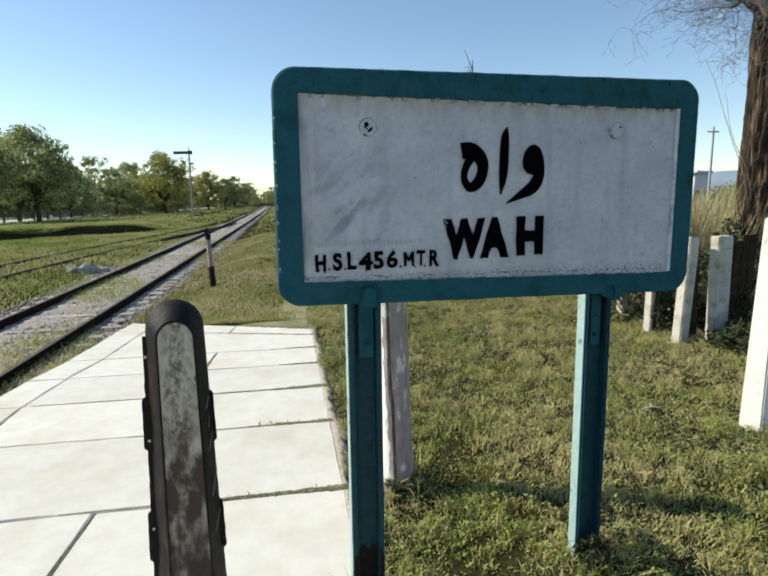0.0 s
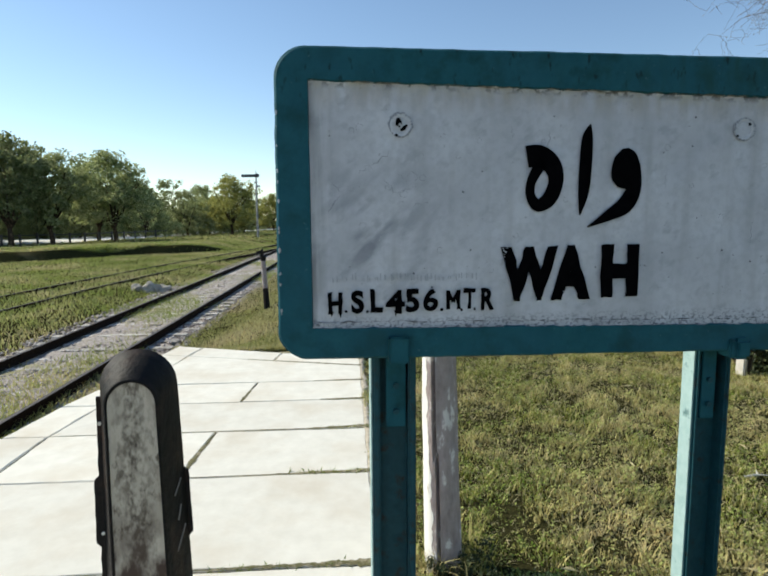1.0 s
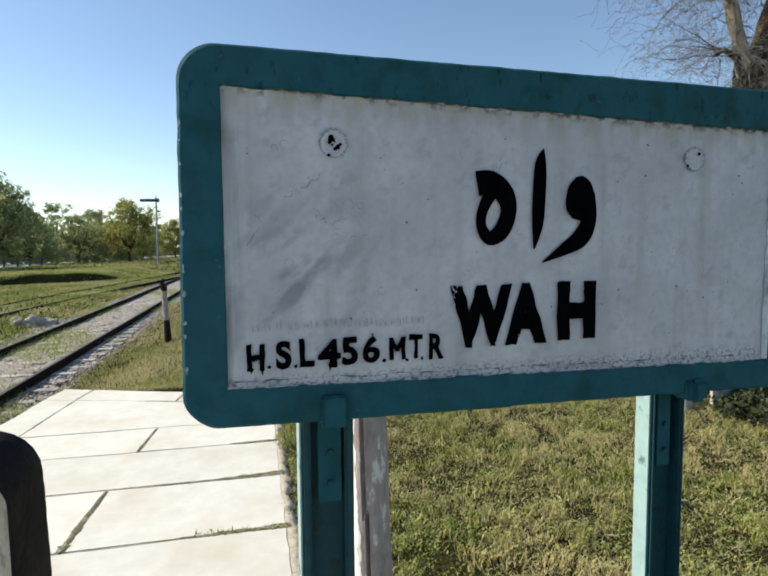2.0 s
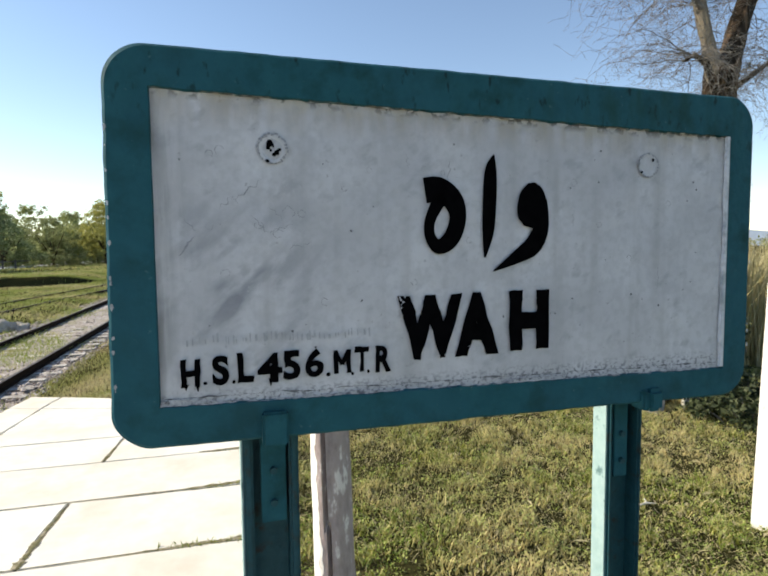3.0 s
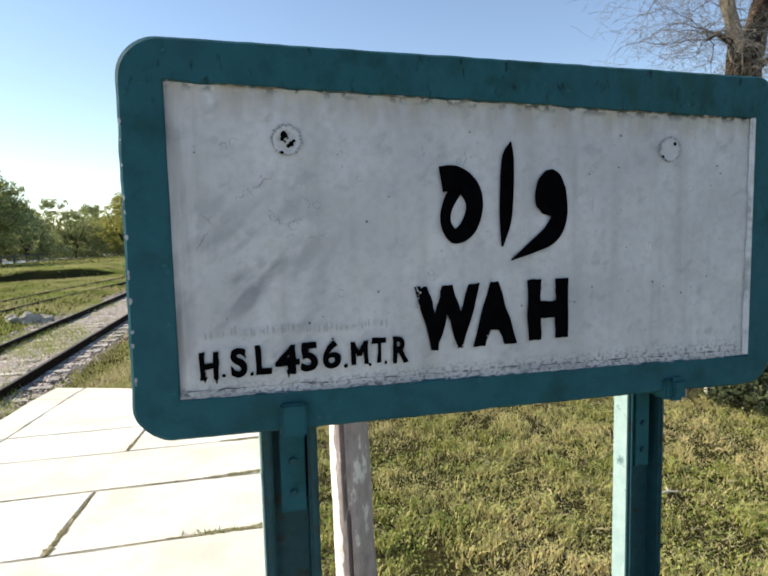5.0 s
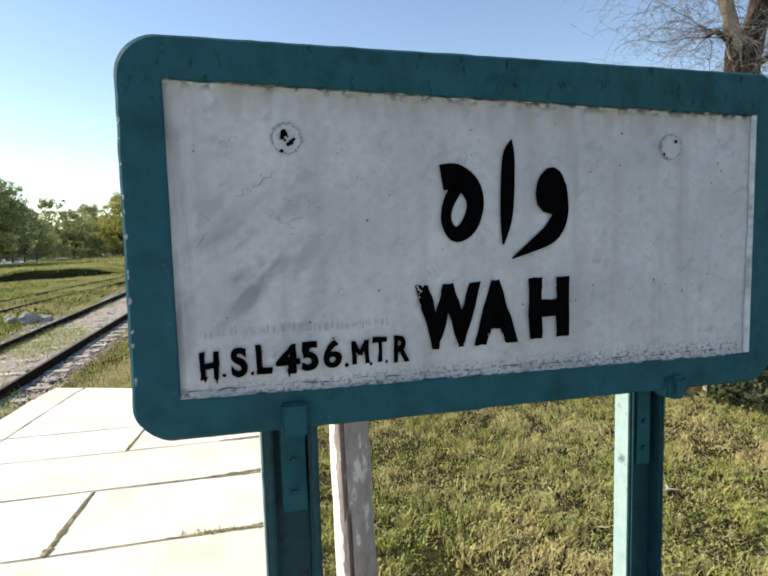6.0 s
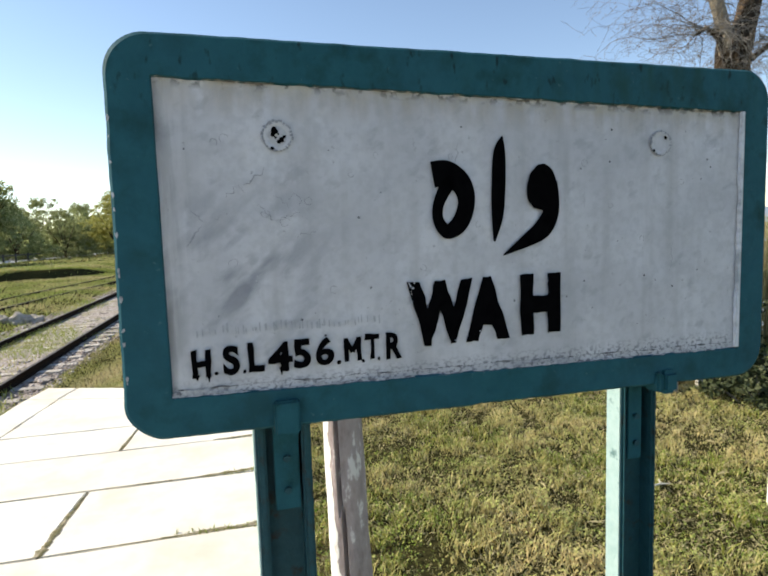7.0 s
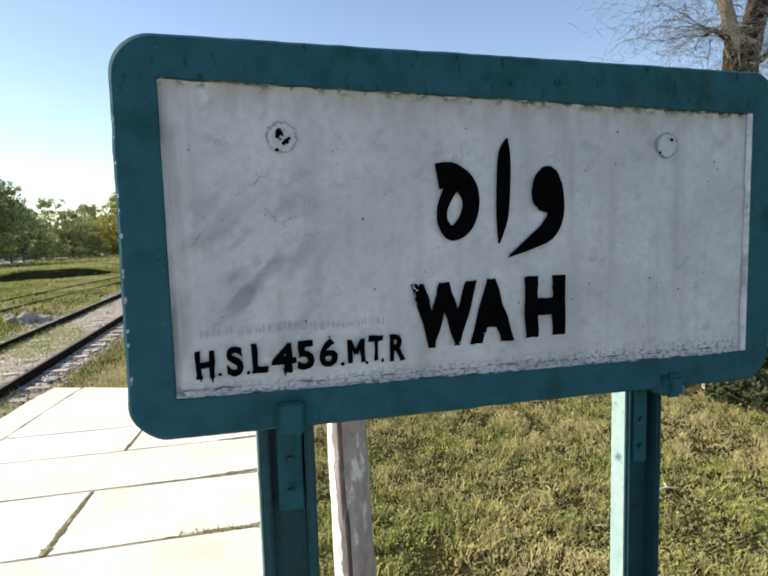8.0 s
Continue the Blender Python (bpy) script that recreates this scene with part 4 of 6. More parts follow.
def make_sleeper():
    bm = bmesh.new()
    box(bm, -1.37, 1.37, -0.115, 0.115, -0.11, 0.0, 0.012)
    return finish(bm, "sleeper", M_SLEEPER)


sleeper_mesh = make_sleeper()
rs = random.Random(11)
track_bed = new("ballast_bed")
tagged(track_bed, "stony ballast bed of the main line with grass growing through", "ballast", kind="structure")
y = -2.0
while y < 90:
    ob = new("sleeper", sleeper_mesh)
    ob.parent = track_bed
    ob.matrix_world = pose((NEAR_X + FAR_X) / 2 + float(bend(y)) + rs.uniform(-0.05, 0.05), y, RAIL_Z - 0.142 + rs.uniform(-0.015, 0.006), rs.uniform(-2, 2), 0, rs.uniform(-2.2, 2.2))
    y += 0.66
# bed surface and loose stones
bx = np.arange(-6.55, -3.05, 0.12)
by = np.concatenate([np.arange(-4, 40, 0.15), np.arange(40, 200, 4)])
BX, BY = np.meshgrid(bx, by)
prof = -0.665 + 0.06 * smooth01(-6.4, -5.8, BX) * smooth01(-3.05, -3.75, BX) + 0.016 * smooth01(-5.5, -5.2, BX) * smooth01(-3.9, -4.2, BX)
BZ = prof + 0.018 * np.random.default_rng(2).standard_normal(BX.shape)
ii = (np.arange(len(by) - 1)[:, None] * len(bx) + np.arange(len(bx) - 1)[None]).ravel()
bed = new("ballast_surface", from_arrays("ballast_surface", np.stack([BX + bend(BY), BY, BZ], -1).reshape(-1, 3), np.stack([ii, ii + 1, ii + len(bx) + 1, ii + len(bx)], 1), M_BALLAST_BED))
bed.parent = track_bed
bed["kind"] = "stuff"

g = np.random.default_rng(5)


def scatter_stones(name, px, py, pz, size, mat, parent=None):
    """Small angular stones: eight-faced lumps."""
    n = len(px)
    base = np.array([(1, 0, 0), (-1, 0, 0), (0, 1, 0), (0, -1, 0), (0, 0, 1), (0, 0, -1)], float)
    tri = np.array([(0, 2, 4), (2, 1, 4), (1, 3, 4), (3, 0, 4), (2, 0, 5), (1, 2, 5), (3, 1, 5), (0, 3, 5)])
    v = base[None] * (size[:, None, None] * g.uniform(0.55, 1.3, (n, 6, 1)))
    a = g.uniform(0, math.tau, n)
    c, s = np.cos(a)[:, None], np.sin(a)[:, None]
    vx, vy = v[..., 0] * c - v[..., 1] * s, v[..., 0] * s + v[..., 1] * c
    v = np.stack([vx + px[:, None], vy + py[:, None], v[..., 2] * 0.7 + pz[:, None]], -1)
    f = tri[None] + (np.arange(n) * 6)[:, None, None]
    ob = new(name, from_arrays(name, v.reshape(-1, 3), f.reshape(-1, 3), mat))
    if parent:
        ob.parent = parent
    ob["kind"] = "stuff"
    return ob


n = 14000
sy = 4 + 40 * g.random(n) ** 1.6
sx = g.uniform(-6.45, -3.1, n) + bend(sy)
scatter_stones("ballast_stones", sx, sy, np.full(n, -0.597), g.uniform(0.018, 0.055, n), M_BALLAST, track_bed)

# ---- marker stump beside the line, stone heap ----
def stump():
    thing = root("short_marker_post", pose(-1.9, 13.8, float(ground_z(-1.9, 13.8)) - 0.05, 0, -3, 20), "short wooden marker post, white above and black below", "post")
    bm = bmesh.new()
    tube(bm, ((0, 0, 0), (0.0, 0, 0.55)), (0.075, 0.065), 10)
    part("lower_post", bm, M_STEEL_BLACK, thing)
    bm = bmesh.new()
    tube(bm, ((0, 0, 0.55), (0.0, 0, 1.18)), (0.062, 0.055), 10)
    part("upper_post", bm, M_WHITE, thing)
    bm = bmesh.new()
    tube(bm, ((0, 0, 1.18), (0.01, 0, 1.27), (-0.02, 0, 1.32), (0.0, 0, 1.46)), (0.06, 0.07, 0.05, 0.02), 10)
    box(bm, -0.14, 0.02, -0.03, 0.03, 1.36, 1.42, 0.008)
    part("finial", bm, M_STEEL_BLACK, thing)


stump()


def rock(name, x, y, z, sx_, sy_, sz_, seed, label):
    bm = bmesh.new()
    bmesh.ops.create_icosphere(bm, subdivisions=3, radius=1)
    for v in bm.verts:
        d = v.co.normalized()
        k = 1 + 0.35 * noise.noise(d * 1.6 + Vector((seed, 0, 0))) + 0.12 * noise.noise(d * 5 + Vector((0, seed, 0)))
        v.co = Vector((d.x * sx_ * k, d.y * sy_ * k, max(d.z * sz_ * k, -sz_ * 0.5)))
    ob = new(name, finish(bm, name, M_STONE))
    ob.matrix_world = pose(x, y, z, 0, 0, seed * 40)
    return tagged(ob, label, "stone")


for k, (dx, dy, s) in enumerate(((0, 0, 0.36), (0.42, 0.2, 0.30), (-0.45, -0.1, 0.24), (0.18, 0.5, 0.24), (-0.2, 0.35, 0.2))):
    rock("stone", -6.75 + dx, 20.3 + dy, float(ground_z(-6.75 + dx, 20.3 + dy)) + s * 0.25, s * 0.95, s * 0.7, s * 0.7, k + 1.3, "grey broken stone lying in grass between the tracks")

# ---- semaphore signal ----
def semaphore():
    x, y = -13.0, 84.0
    thing = root("semaphore_signal", pose(x, y, float(ground_z(x, y)) - 0.1, 0, 0, -8), "tall lattice semaphore signal with its arm level", "signal")
    bm = bmesh.new()
    tube(bm, ((0, 0, 0), (0, 0, 9.3)), (0.16, 0.10), 8)
    part("mast", bm, M_SIGNAL_GREY, thing)
    bm = bmesh.new()
    box(bm, -2.15, 0.1, -0.05, 0.05, 8.72, 9.12, 0.02)
    part("arm", bm, M_SIGNAL, thing)
    bm = bmesh.new()
    box(bm, -0.1, 0.42, -0.18, 0.18, 8.7, 9.18, 0.05)
    part("spectacle", bm, M_SIGNAL, thing)
    bm = bmesh.new()
    box(bm, 0.0, 0.55, -0.25, 0.25, 7.3, 7.55, 0.04)
    part("lamp_bracket", box(bmesh.new(), -0.3, 0.15, -0.2, 0.2, 7.9, 8.05, 0.03), M_SIGNAL_GREY, thing)
    part("platform", bm, M_SIGNAL_GREY, thing)
    bm = bmesh.new()
    tube(bm, ((0, 0, 9.3), (0, 0, 9.75)), (0.07, 0.02), 6)
    part("finial", bm, M_SIGNAL_GREY, thing)
    bm = bmesh.new()
    for o in (-0.16, 0.16):
        tube(bm, ((o, -0.25, 0.2), (o, -0.2, 7.6)), (0.025, 0.025), 4)
    for k in range(22):
        tube(bm, ((-0.16, -0.24, 0.5 + 0.32 * k), (0.16, -0.24, 0.5 + 0.32 * k)), (0.02, 0.02), 4)
    part("ladder", bm, M_SIGNAL, thing)


semaphore()


# ---- trees ----
def leaf_mesh(name, centres, spread, count, size, seed, mat, flat=0.75):
    """Leaves as small bent quads in clumps."""
    r = np.random.default_rng(seed)
    c = np.repeat(np.asarray(centres, float), count, 0)
    sp = np.repeat(np.asarray(spread, float), count)
    n = len(c)
    d = r.standard_normal((n, 3))
    d /= np.linalg.norm(d, axis=1)[:, None]
    p = c + d * (sp * r.random(n) ** 0.45)[:, None] * np.array([1, 1, flat])
    a = r.standard_normal((n, 3))
    a /= np.linalg.norm(a, axis=1)[:, None]
    b = np.cross(a, r.standard_normal((n, 3)))
    b /= np.linalg.norm(b, axis=1)[:, None]
    s = (size * r.uniform(0.5, 1.4, n))[:, None]
    quad = np.stack([p - a * s, p + b * s * 0.5, p + a * s, p - b * s * 0.5], 1)
    f = np.arange(n * 4).reshape(n, 4)
    return from_arrays(name, quad.reshape(-1, 3), f, mat)


def leafy_tree(seed, h, r, mat, label, leaf=0.15, per=50, clumps=330, low=0.16):
    rng = random.Random(seed)
    thing = root("tree", pose(0, 0, 0), label, "tree", "trees beyond the railway")
    bm = bmesh.new()
    lean = rng.uniform(-0.5, 0.5)
    fork = h * rng.uniform(0.10, 0.18)
    tube(bm, ((0, 0, -0.3), (0.05, 0, fork * 0.5), (lean * 0.3, 0.1, fork)), (0.28, 0.22, 0.19), 8)
    ends = []
    for k in range(9):
        a = k * math.tau / 9 + rng.uniform(-0.4, 0.4)
        rr = r * rng.uniform(0.35, 0.75)
        top = h * rng.uniform(0.55, 0.85)
        mid = Vector((math.cos(a) * rr * 0.45, math.sin(a) * rr * 0.45, fork + (top - fork) * 0.5))
        end = Vector((math.cos(a) * rr, math.sin(a) * rr, top))
        tube(bm, ((lean * 0.3, 0.1, fork * 0.95), mid, end), (0.13, 0.08, 0.03), 6)
        ends += [mid, end]
    part("trunk", bm, M_BARK, thing)
    cs, sp = [], []
    lobes = []
    for k in range(9):
        a, q = k * math.tau / 9 * 1.6 + rng.uniform(-0.5, 0.5), rng.uniform(0.25, 0.8)
        z = h * (low + 0.12 + (0.66 - low) * rng.random())
        lobes.append((math.cos(a) * r * q * (1.25 - 0.6 * z / h), math.sin(a) * r * q * (1.25 - 0.6 * z / h), z, r * rng.uniform(0.24, 0.42)))
    for k in range(clumps // 2):
        lx, ly, lz, lr = lobes[k % 9]
        cs.append((lx + rng.gauss(0, 0.6) * lr, ly + rng.gauss(0, 0.6) * lr, min(max(lz + rng.gauss(0, 0.5) * lr, h * low), h * 0.97)))
        sp.append(rng.uniform(0.35, 1.0) * r * 0.17)
    for k in range(clumps // 2):
        a, q = rng.uniform(0, math.tau), rng.random() ** 0.5
        z = h * (low + (1 - low) * rng.random())
        t = (z / h - low) / (1 - low)
        env = r * (0.62 + 0.4 * math.sin(math.pi * min(1, t * 0.9 + 0.15))) * (1 - 0.6 * t ** 2.2)
        env *= 0.88 + 0.55 * noise.noise((math.cos(a) * 1.5 + seed, math.sin(a) * 1.5, t * 3))
        cs.append((math.cos(a) * env * q, math.sin(a) * env * q, z))
        sp.append(rng.uniform(0.35, 1.0) * r * 0.19)
    ob = new("crown", leaf_mesh("crown", cs, sp, per, leaf, seed, mat))
    ob.parent = thing
    return thing


T1 = leafy_tree(1, 9.2, 5.4, M_LEAF, "broad green tree with a spreading open crown", clumps=270, low=0.24)
T2 = leafy_tree(2, 9.4, 5.6, M_LEAF, "broad green tree with a spreading open crown", clumps=280, low=0.24)
T3 = leafy_tree(3, 9.3, 5.2, M_LEAF_YELLOW, "rounded tree with yellowing autumn leaves", low=0.12)
T4 = leafy_tree(7, 8.6, 5.0, M_LEAF, "dense dark green tree in the tree line", low=0.03, clumps=260, per=46)


def put_tree(src, x, y, s, rot):
    m = Matrix.LocRotScale((x, y, float(ground_z(x, y)) - 0.05), Euler((0, 0, radians(rot))), None)
    ob = copy_thing(src, m)
    ob.scale = (s, s, s)
    return ob


def move_tree(src, x, y, s, rot):
    src.matrix_world = Matrix.LocRotScale((x, y, float(ground_z(x, y)) - 0.05), Euler((0, 0, radians(rot))), (s, s, s))


for x, y, s, rot, src in ((-36.0, 61, 1.2, 40, T2), (-42, 66, 1.25, 100, T1), (-31.0, 73.5, 1.1, 200, T1), (-30.6, 61.5, 1.0, 150, T2), (-47, 66, 1.1, 250, T2), (-55, 75, 1.15, 10, T1), (-39, 86, 0.95, 300, T4), (-46, 92, 1.0, 60, T4), (-31.5, 92, 0.9, 33, T4), (-52, 84, 1.1, 170, T4),
                          (-35.5, 116, 1.2, 90, T4), (-42, 118, 1.15, 20, T4), (-31, 126, 1.15, 140, T4), (-26, 150, 1.15, 220, T4), (-48, 108, 1.15, 75, T4), (-36, 140, 1.2, 190, T4), (-39.5, 110, 1.1, 260, T4), (-33, 134, 1.1, 15, T4),
                          (-18.2, 142, 0.95, 80, T3), (-15, 150, 0.8, 10, T1), (-14.2, 168, 1.0, 210, T4), (-16.5, 178, 0.95, 65, T4), (-13.0, 205, 0.9, 120, T4), (-14.5, 230, 1.0, 320, T4), (-19, 240, 1.0, 0, T4), (-2, 300, 1.0, 30, T4), (-17, 300, 1.0, 50, T4), (-9, 415, 1.2, 50, T4), (4, 330, 1.0, 90, T4), (12, 320, 1.0, 10, T4), (-62, 110, 1.2, 130, T4), (-70, 95, 1.2, 130, T4), (-60, 92, 1.1, 77, T2), (-26, 160, 0.9, 44, T4), (-30, 175, 1.0, 80, T4)):
    put_tree(src, x, y, s, rot)
rt = random.Random(17)
for k in range(34):
    x = -75 + 1.75 * k + rt.uniform(-1, 1)
    y = (82 if x < -38 else 82 + (x + 38) * 1.7) + rt.uniform(-3, 6)
    put_tree(T4, x - 4, y, rt.uniform(0.42, 0.65), rt.uniform(0, 360))
move_tree(T1, -27.2, 69, 1.1, 0)
move_tree(T2, -32.8, 58, 1.12, 80)
move_tree(T3, -20.3, 102, 1.08, 0)
move_tree(T4, -27.5, 100, 0.85, 0)

# far woods and hill closing the view
fw = np.random.default_rng(9)
ang = np.linspace(-1.35, 1.35, 150)
cs = [(math.sin(a) * 420 + fw.uniform(-20, 20), math.cos(a) * 420 + fw.uniform(-20, 20), fw.uniform(1.0, 4.5)) for a in ang]
woods = new("far_woods", leaf_mesh("far_woods", cs, [7.0] * len(cs), 120, 1.0, 12, M_LEAF, 0.7))
tagged(woods, "distant dark green belt of woods", "woods", kind="stuff")
bm = bmesh.new()
prev = None
for k in range(61):
    a = radians(10 + 70 * k / 60)
    hgt = 1 + 60 * math.sin(math.pi * k / 60) * (0.7 + 0.5 * noise.noise((k * 0.13, 0, 0)))
    cur = (bm.verts.new((math.sin(a) * 1500, math.cos(a) * 1500, -5)), bm.verts.new((math.sin(a) * 1640, math.cos(a) * 1640, hgt)), bm.verts.new((math.sin(a) * 1900, math.cos(a) * 1900, -5)))
    if prev:
        bm.faces.new((prev[0], cur[0], cur[1], prev[1]))
        bm.faces.new((prev[1], cur[1], cur[2], prev[2]))
    prev = cur
hill = part("hill", bm, M_HILL)
tagged(hill, "low blue hazy hill on the horizon", "hill", kind="structure")

# ---- road beyond the trees with a rail fence ----
rx = np.linspace(0, 1, 60)
near_x, near_y = np.interp(rx, (0, 0.3, 0.42, 0.52, 0.64, 0.82, 1), (-75, -40, -36, -31.5, -29, -25, -19)), np.interp(rx, (0, 0.3, 0.42, 0.52, 0.64, 0.82, 1), (46, 54, 60, 69, 87, 126, 165))
far_x, far_y = np.interp(rx, (0, 0.3, 0.42, 0.52, 0.64, 0.82, 1), (-80, -53, -46, -42, -38, -30, -22)), np.interp(rx, (0, 0.3, 0.42, 0.52, 0.64, 0.82, 1), (58, 68, 80, 96, 114, 144, 176))
v = []
for x, yy, x2, y2 in zip(near_x, near_y, far_x, far_y):
    for t, dz in ((0, 0.0), (0.04, 0.09), (0.96, 0.09), (1, 0.0)):
        xx, yb = x + (x2 - x) * t, yy + (y2 - yy) * t
        v.append((xx, yb, float(ground_z(xx, yb)) + dz))
ii = (np.arange(len(rx) - 1)[:, None] * 4 + np.arange(3)[None]).ravel()
road = new("road", from_arrays("road", np.array(v), np.stack([ii, ii + 4, ii + 5, ii + 1], 1), M_ROAD))
tagged(road, "pale dusty road behind the trees", "road", kind="structure")


def fence_bay(x, y, x2, y2):
    z, z2 = float(ground_z(x, y)), float(ground_z(x2, y2))
    thing = root("rail_fence", pose(x, y, z), "low dark wooden rail fence along the road", "fence", "roadside fence bays")
    bm = bmesh.new()
    box(bm, -0.09, 0.09, -0.09, 0.09, -0.2, 1.15, 0.01)
    part("post", bm, M_SIGNAL, thing)
    bm = bmesh.new()
    tube(bm, ((0, 0, 0.95), (x2 - x, y2 - y, 0.95 + z2 - z)), (0.06, 0.06), 6)
    part("rail_bar", bm, M_SIGNAL, thing)


fs = np.linspace(0.22, 0.66, 24)
fp = [(float(np.interp(q, rx, near_x)) + 0.6, float(np.interp(q, rx, near_y)) - 0.8) for q in fs]
for (x, y), (x2, y2) in zip(fp, fp[1:]):
    fence_bay(x, y, x2, y2)


# ---- big bare tree ----
def bare_tree():
    bx_, by_ = 7.0, 7.8
    thing = root("bare_tree", pose(bx_, by_, -0.1), "large old tree with rough brown bark and bare drooping twigs", "tree")
    rng = random.Random(21)

    def wander(p, d, length, steps, droop, jitter):
        pts = [Vector(p)]
        d = Vector(d).normalized()
        for _ in range(steps):
            d = (d + Vector((rng.uniform(-1, 1), rng.uniform(-1, 1), rng.uniform(-1, 1))) * jitter + Vector((0, 0, -droop))).normalized()
            pts.append(pts[-1] + d * length / steps)
        return pts
    def barky(pts, radii, sides, seed, mat, name, rough):
        """A limb with furrowed bark: plates run lengthwise."""
        pts = [Vector(p) for p in pts]
        line, rad = [], []
        for (a, b), (ra, rb_) in zip(zip(pts, pts[1:]), zip(radii, radii[1:])):
            n2 = max(2, int((b - a).length / 0.07))
            for k in range(n2):
                line.append(a.lerp(b, k / n2))
                rad.append(ra + (rb_ - ra) * k / n2)
        line.append(pts[-1])
        rad.append(radii[-1])
        bm = bmesh.new()
        tube(bm, line, rad, sides)
        bm.verts.ensure_lookup_table()
        for i, p in enumerate(line):
            for k in range(sides):
                v = bm.verts[i * sides + k]
                d = (v.co - p).normalized()
                n3 = noise.noise((d.x * 4.2 + seed, d.y * 4.2, p.z * 1.5 + d.z * 2))
                ridge = 1 - abs(noise.noise((d.x * 7 + seed, d.y * 7, p.z * 2.6))) * 2
                lump = noise.noise((d.x * 1.2, d.y * 1.2 + seed, p.z * 0.9))
                v.co = p + d * rad[i] * (1 + rough * (0.16 * ridge + 0.12 * n3) + 0.16 * lump)
        part(name, bm, mat, thing)
    barky([(-0.12, 0, -0.2), (-0.08, 0, 0.4), (-0.03, 0.02, 1.3), (-0.05, 0, 2.4), (-0.07, 0, 3.4), (-0.03, 0.0, 4.45)], (0.36, 0.28, 0.235, 0.205, 0.19, 0.19), 44, 3.0, M_BARK, "trunk", 1.0)
    limbs = []
    for pts, r0, mat in (([(-0.10, 0, 4.2), (-0.36, 0.0, 5.0), (-0.60, 0.1, 6.1), (-0.85, 0.1, 7.6)], 0.115, M_BARK_PALE), ([(-0.01, 0, 4.25), (0.34, 0, 5.3), (0.82, -0.1, 6.8), (1.05, 0, 8.4)], 0.175, M_BARK),
                         ([(-0.2, -0.1, 4.05), (-0.5, -0.2, 4.42), (-0.75, -0.25, 4.50), (-0.92, -0.25, 4.40)], 0.055, M_BARK), ([(0.3, 0.1, 4.2), (1.1, 0.2, 4.7), (2.2, 0.3, 4.9)], 0.04, M_BARK),
                         ([(-0.35, 0, 5.2), (-1.0, -0.2, 5.5), (-1.6, -0.4, 5.6)], 0.04, M_TWIG), ([(-0.5, 0.1, 6.1), (-1.1, 0.3, 6.7), (-1.8, 0.4, 7.0)], 0.04, M_TWIG), ([(0.5, 0, 5.8), (0.0, -0.3, 6.4), (-0.3, -0.5, 7.2)], 0.04, M_TWIG)):
        barky(pts, [r0 * (1 - 0.72 * k / (len(pts) - 1)) for k in range(len(pts))], 20 if r0 > 0.1 else 9, r0 * 90, mat, "limb", 0.7)
        limbs.append([Vector(p) for p in pts])
    bm = bmesh.new()
    seeds, buds = [], []
    for lb in limbs:
        for k in range(21):
            t = rng.uniform(0.25, 1) * (len(lb) - 1)
            i = min(int(t), len(lb) - 2)
            seeds.append(lb[i].lerp(lb[i + 1], t - i))
    for p in seeds:
        a = rng.uniform(0, math.tau)
        d = Vector((math.cos(a) - 0.25, math.sin(a) * 0.8, rng.uniform(-0.1, 0.8)))
        main = wander(p, d, rng.uniform(0.6, 1.5), 10, rng.uniform(0.02, 0.24), 0.34)
        tube(bm, main, [0.0075 * (1 - 0.085 * k) for k in range(len(main))], 4, False)
        for _ in range(10):
            q = rng.choice(main[2:])
            a = rng.uniform(0, math.tau)
            sub = wander(q, (math.cos(a), math.sin(a), rng.uniform(-0.7, 0.5)), rng.uniform(0.3, 0.8), 7, rng.uniform(0.0, 0.26), 0.42)
            tube(bm, sub, [0.0029 * (1 - 0.1 * k) for k in range(len(sub))], 3, False)
            buds += sub[5:]
            for _ in range(3):
                q2 = rng.choice(sub[1:])
                a = rng.uniform(0, math.tau)
                s2 = wander(q2, (math.cos(a), math.sin(a), rng.uniform(-0.8, 0.5)), rng.uniform(0.12, 0.35), 4, 0.08, 0.4)
                tube(bm, s2, [0.0019] * len(s2), 3, False)
                buds.append(s2[-1])
    ob = part("twig_mass", bm, M_TWIG, thing, "fine bare twigs")
    tagged(ob, kind="stuff")
    ob = new("bud_mass", leaf_mesh("bud_mass", buds, [0.03] * len(buds), 1, 0.009, 31, M_BUD))
    ob.parent = thing
    tagged(ob, "small pale buds and dry leaf scraps", kind="stuff")
    # low sprouts beside the trunk
    bm = bmesh.new()
    for _ in range(3):
        s = wander((-0.25 + rng.uniform(-0.05, 0.05), -0.1, 1.9 + rng.uniform(-0.5, 0.5)), (-0.35, -0.1, 1.0), rng.uniform(1.2, 2.4), 9, -0.03, 0.16)
        tube(bm, s, [0.007 * (1 - 0.08 * k) for k in range(len(s))], 4, False)
    ob = part("sprout_mass", bm, M_TWIG, thing)
    ob["kind"] = "stuff"


bare_tree()

# ---- bush, tall dry grass behind the fence ----
rb = random.Random(3)


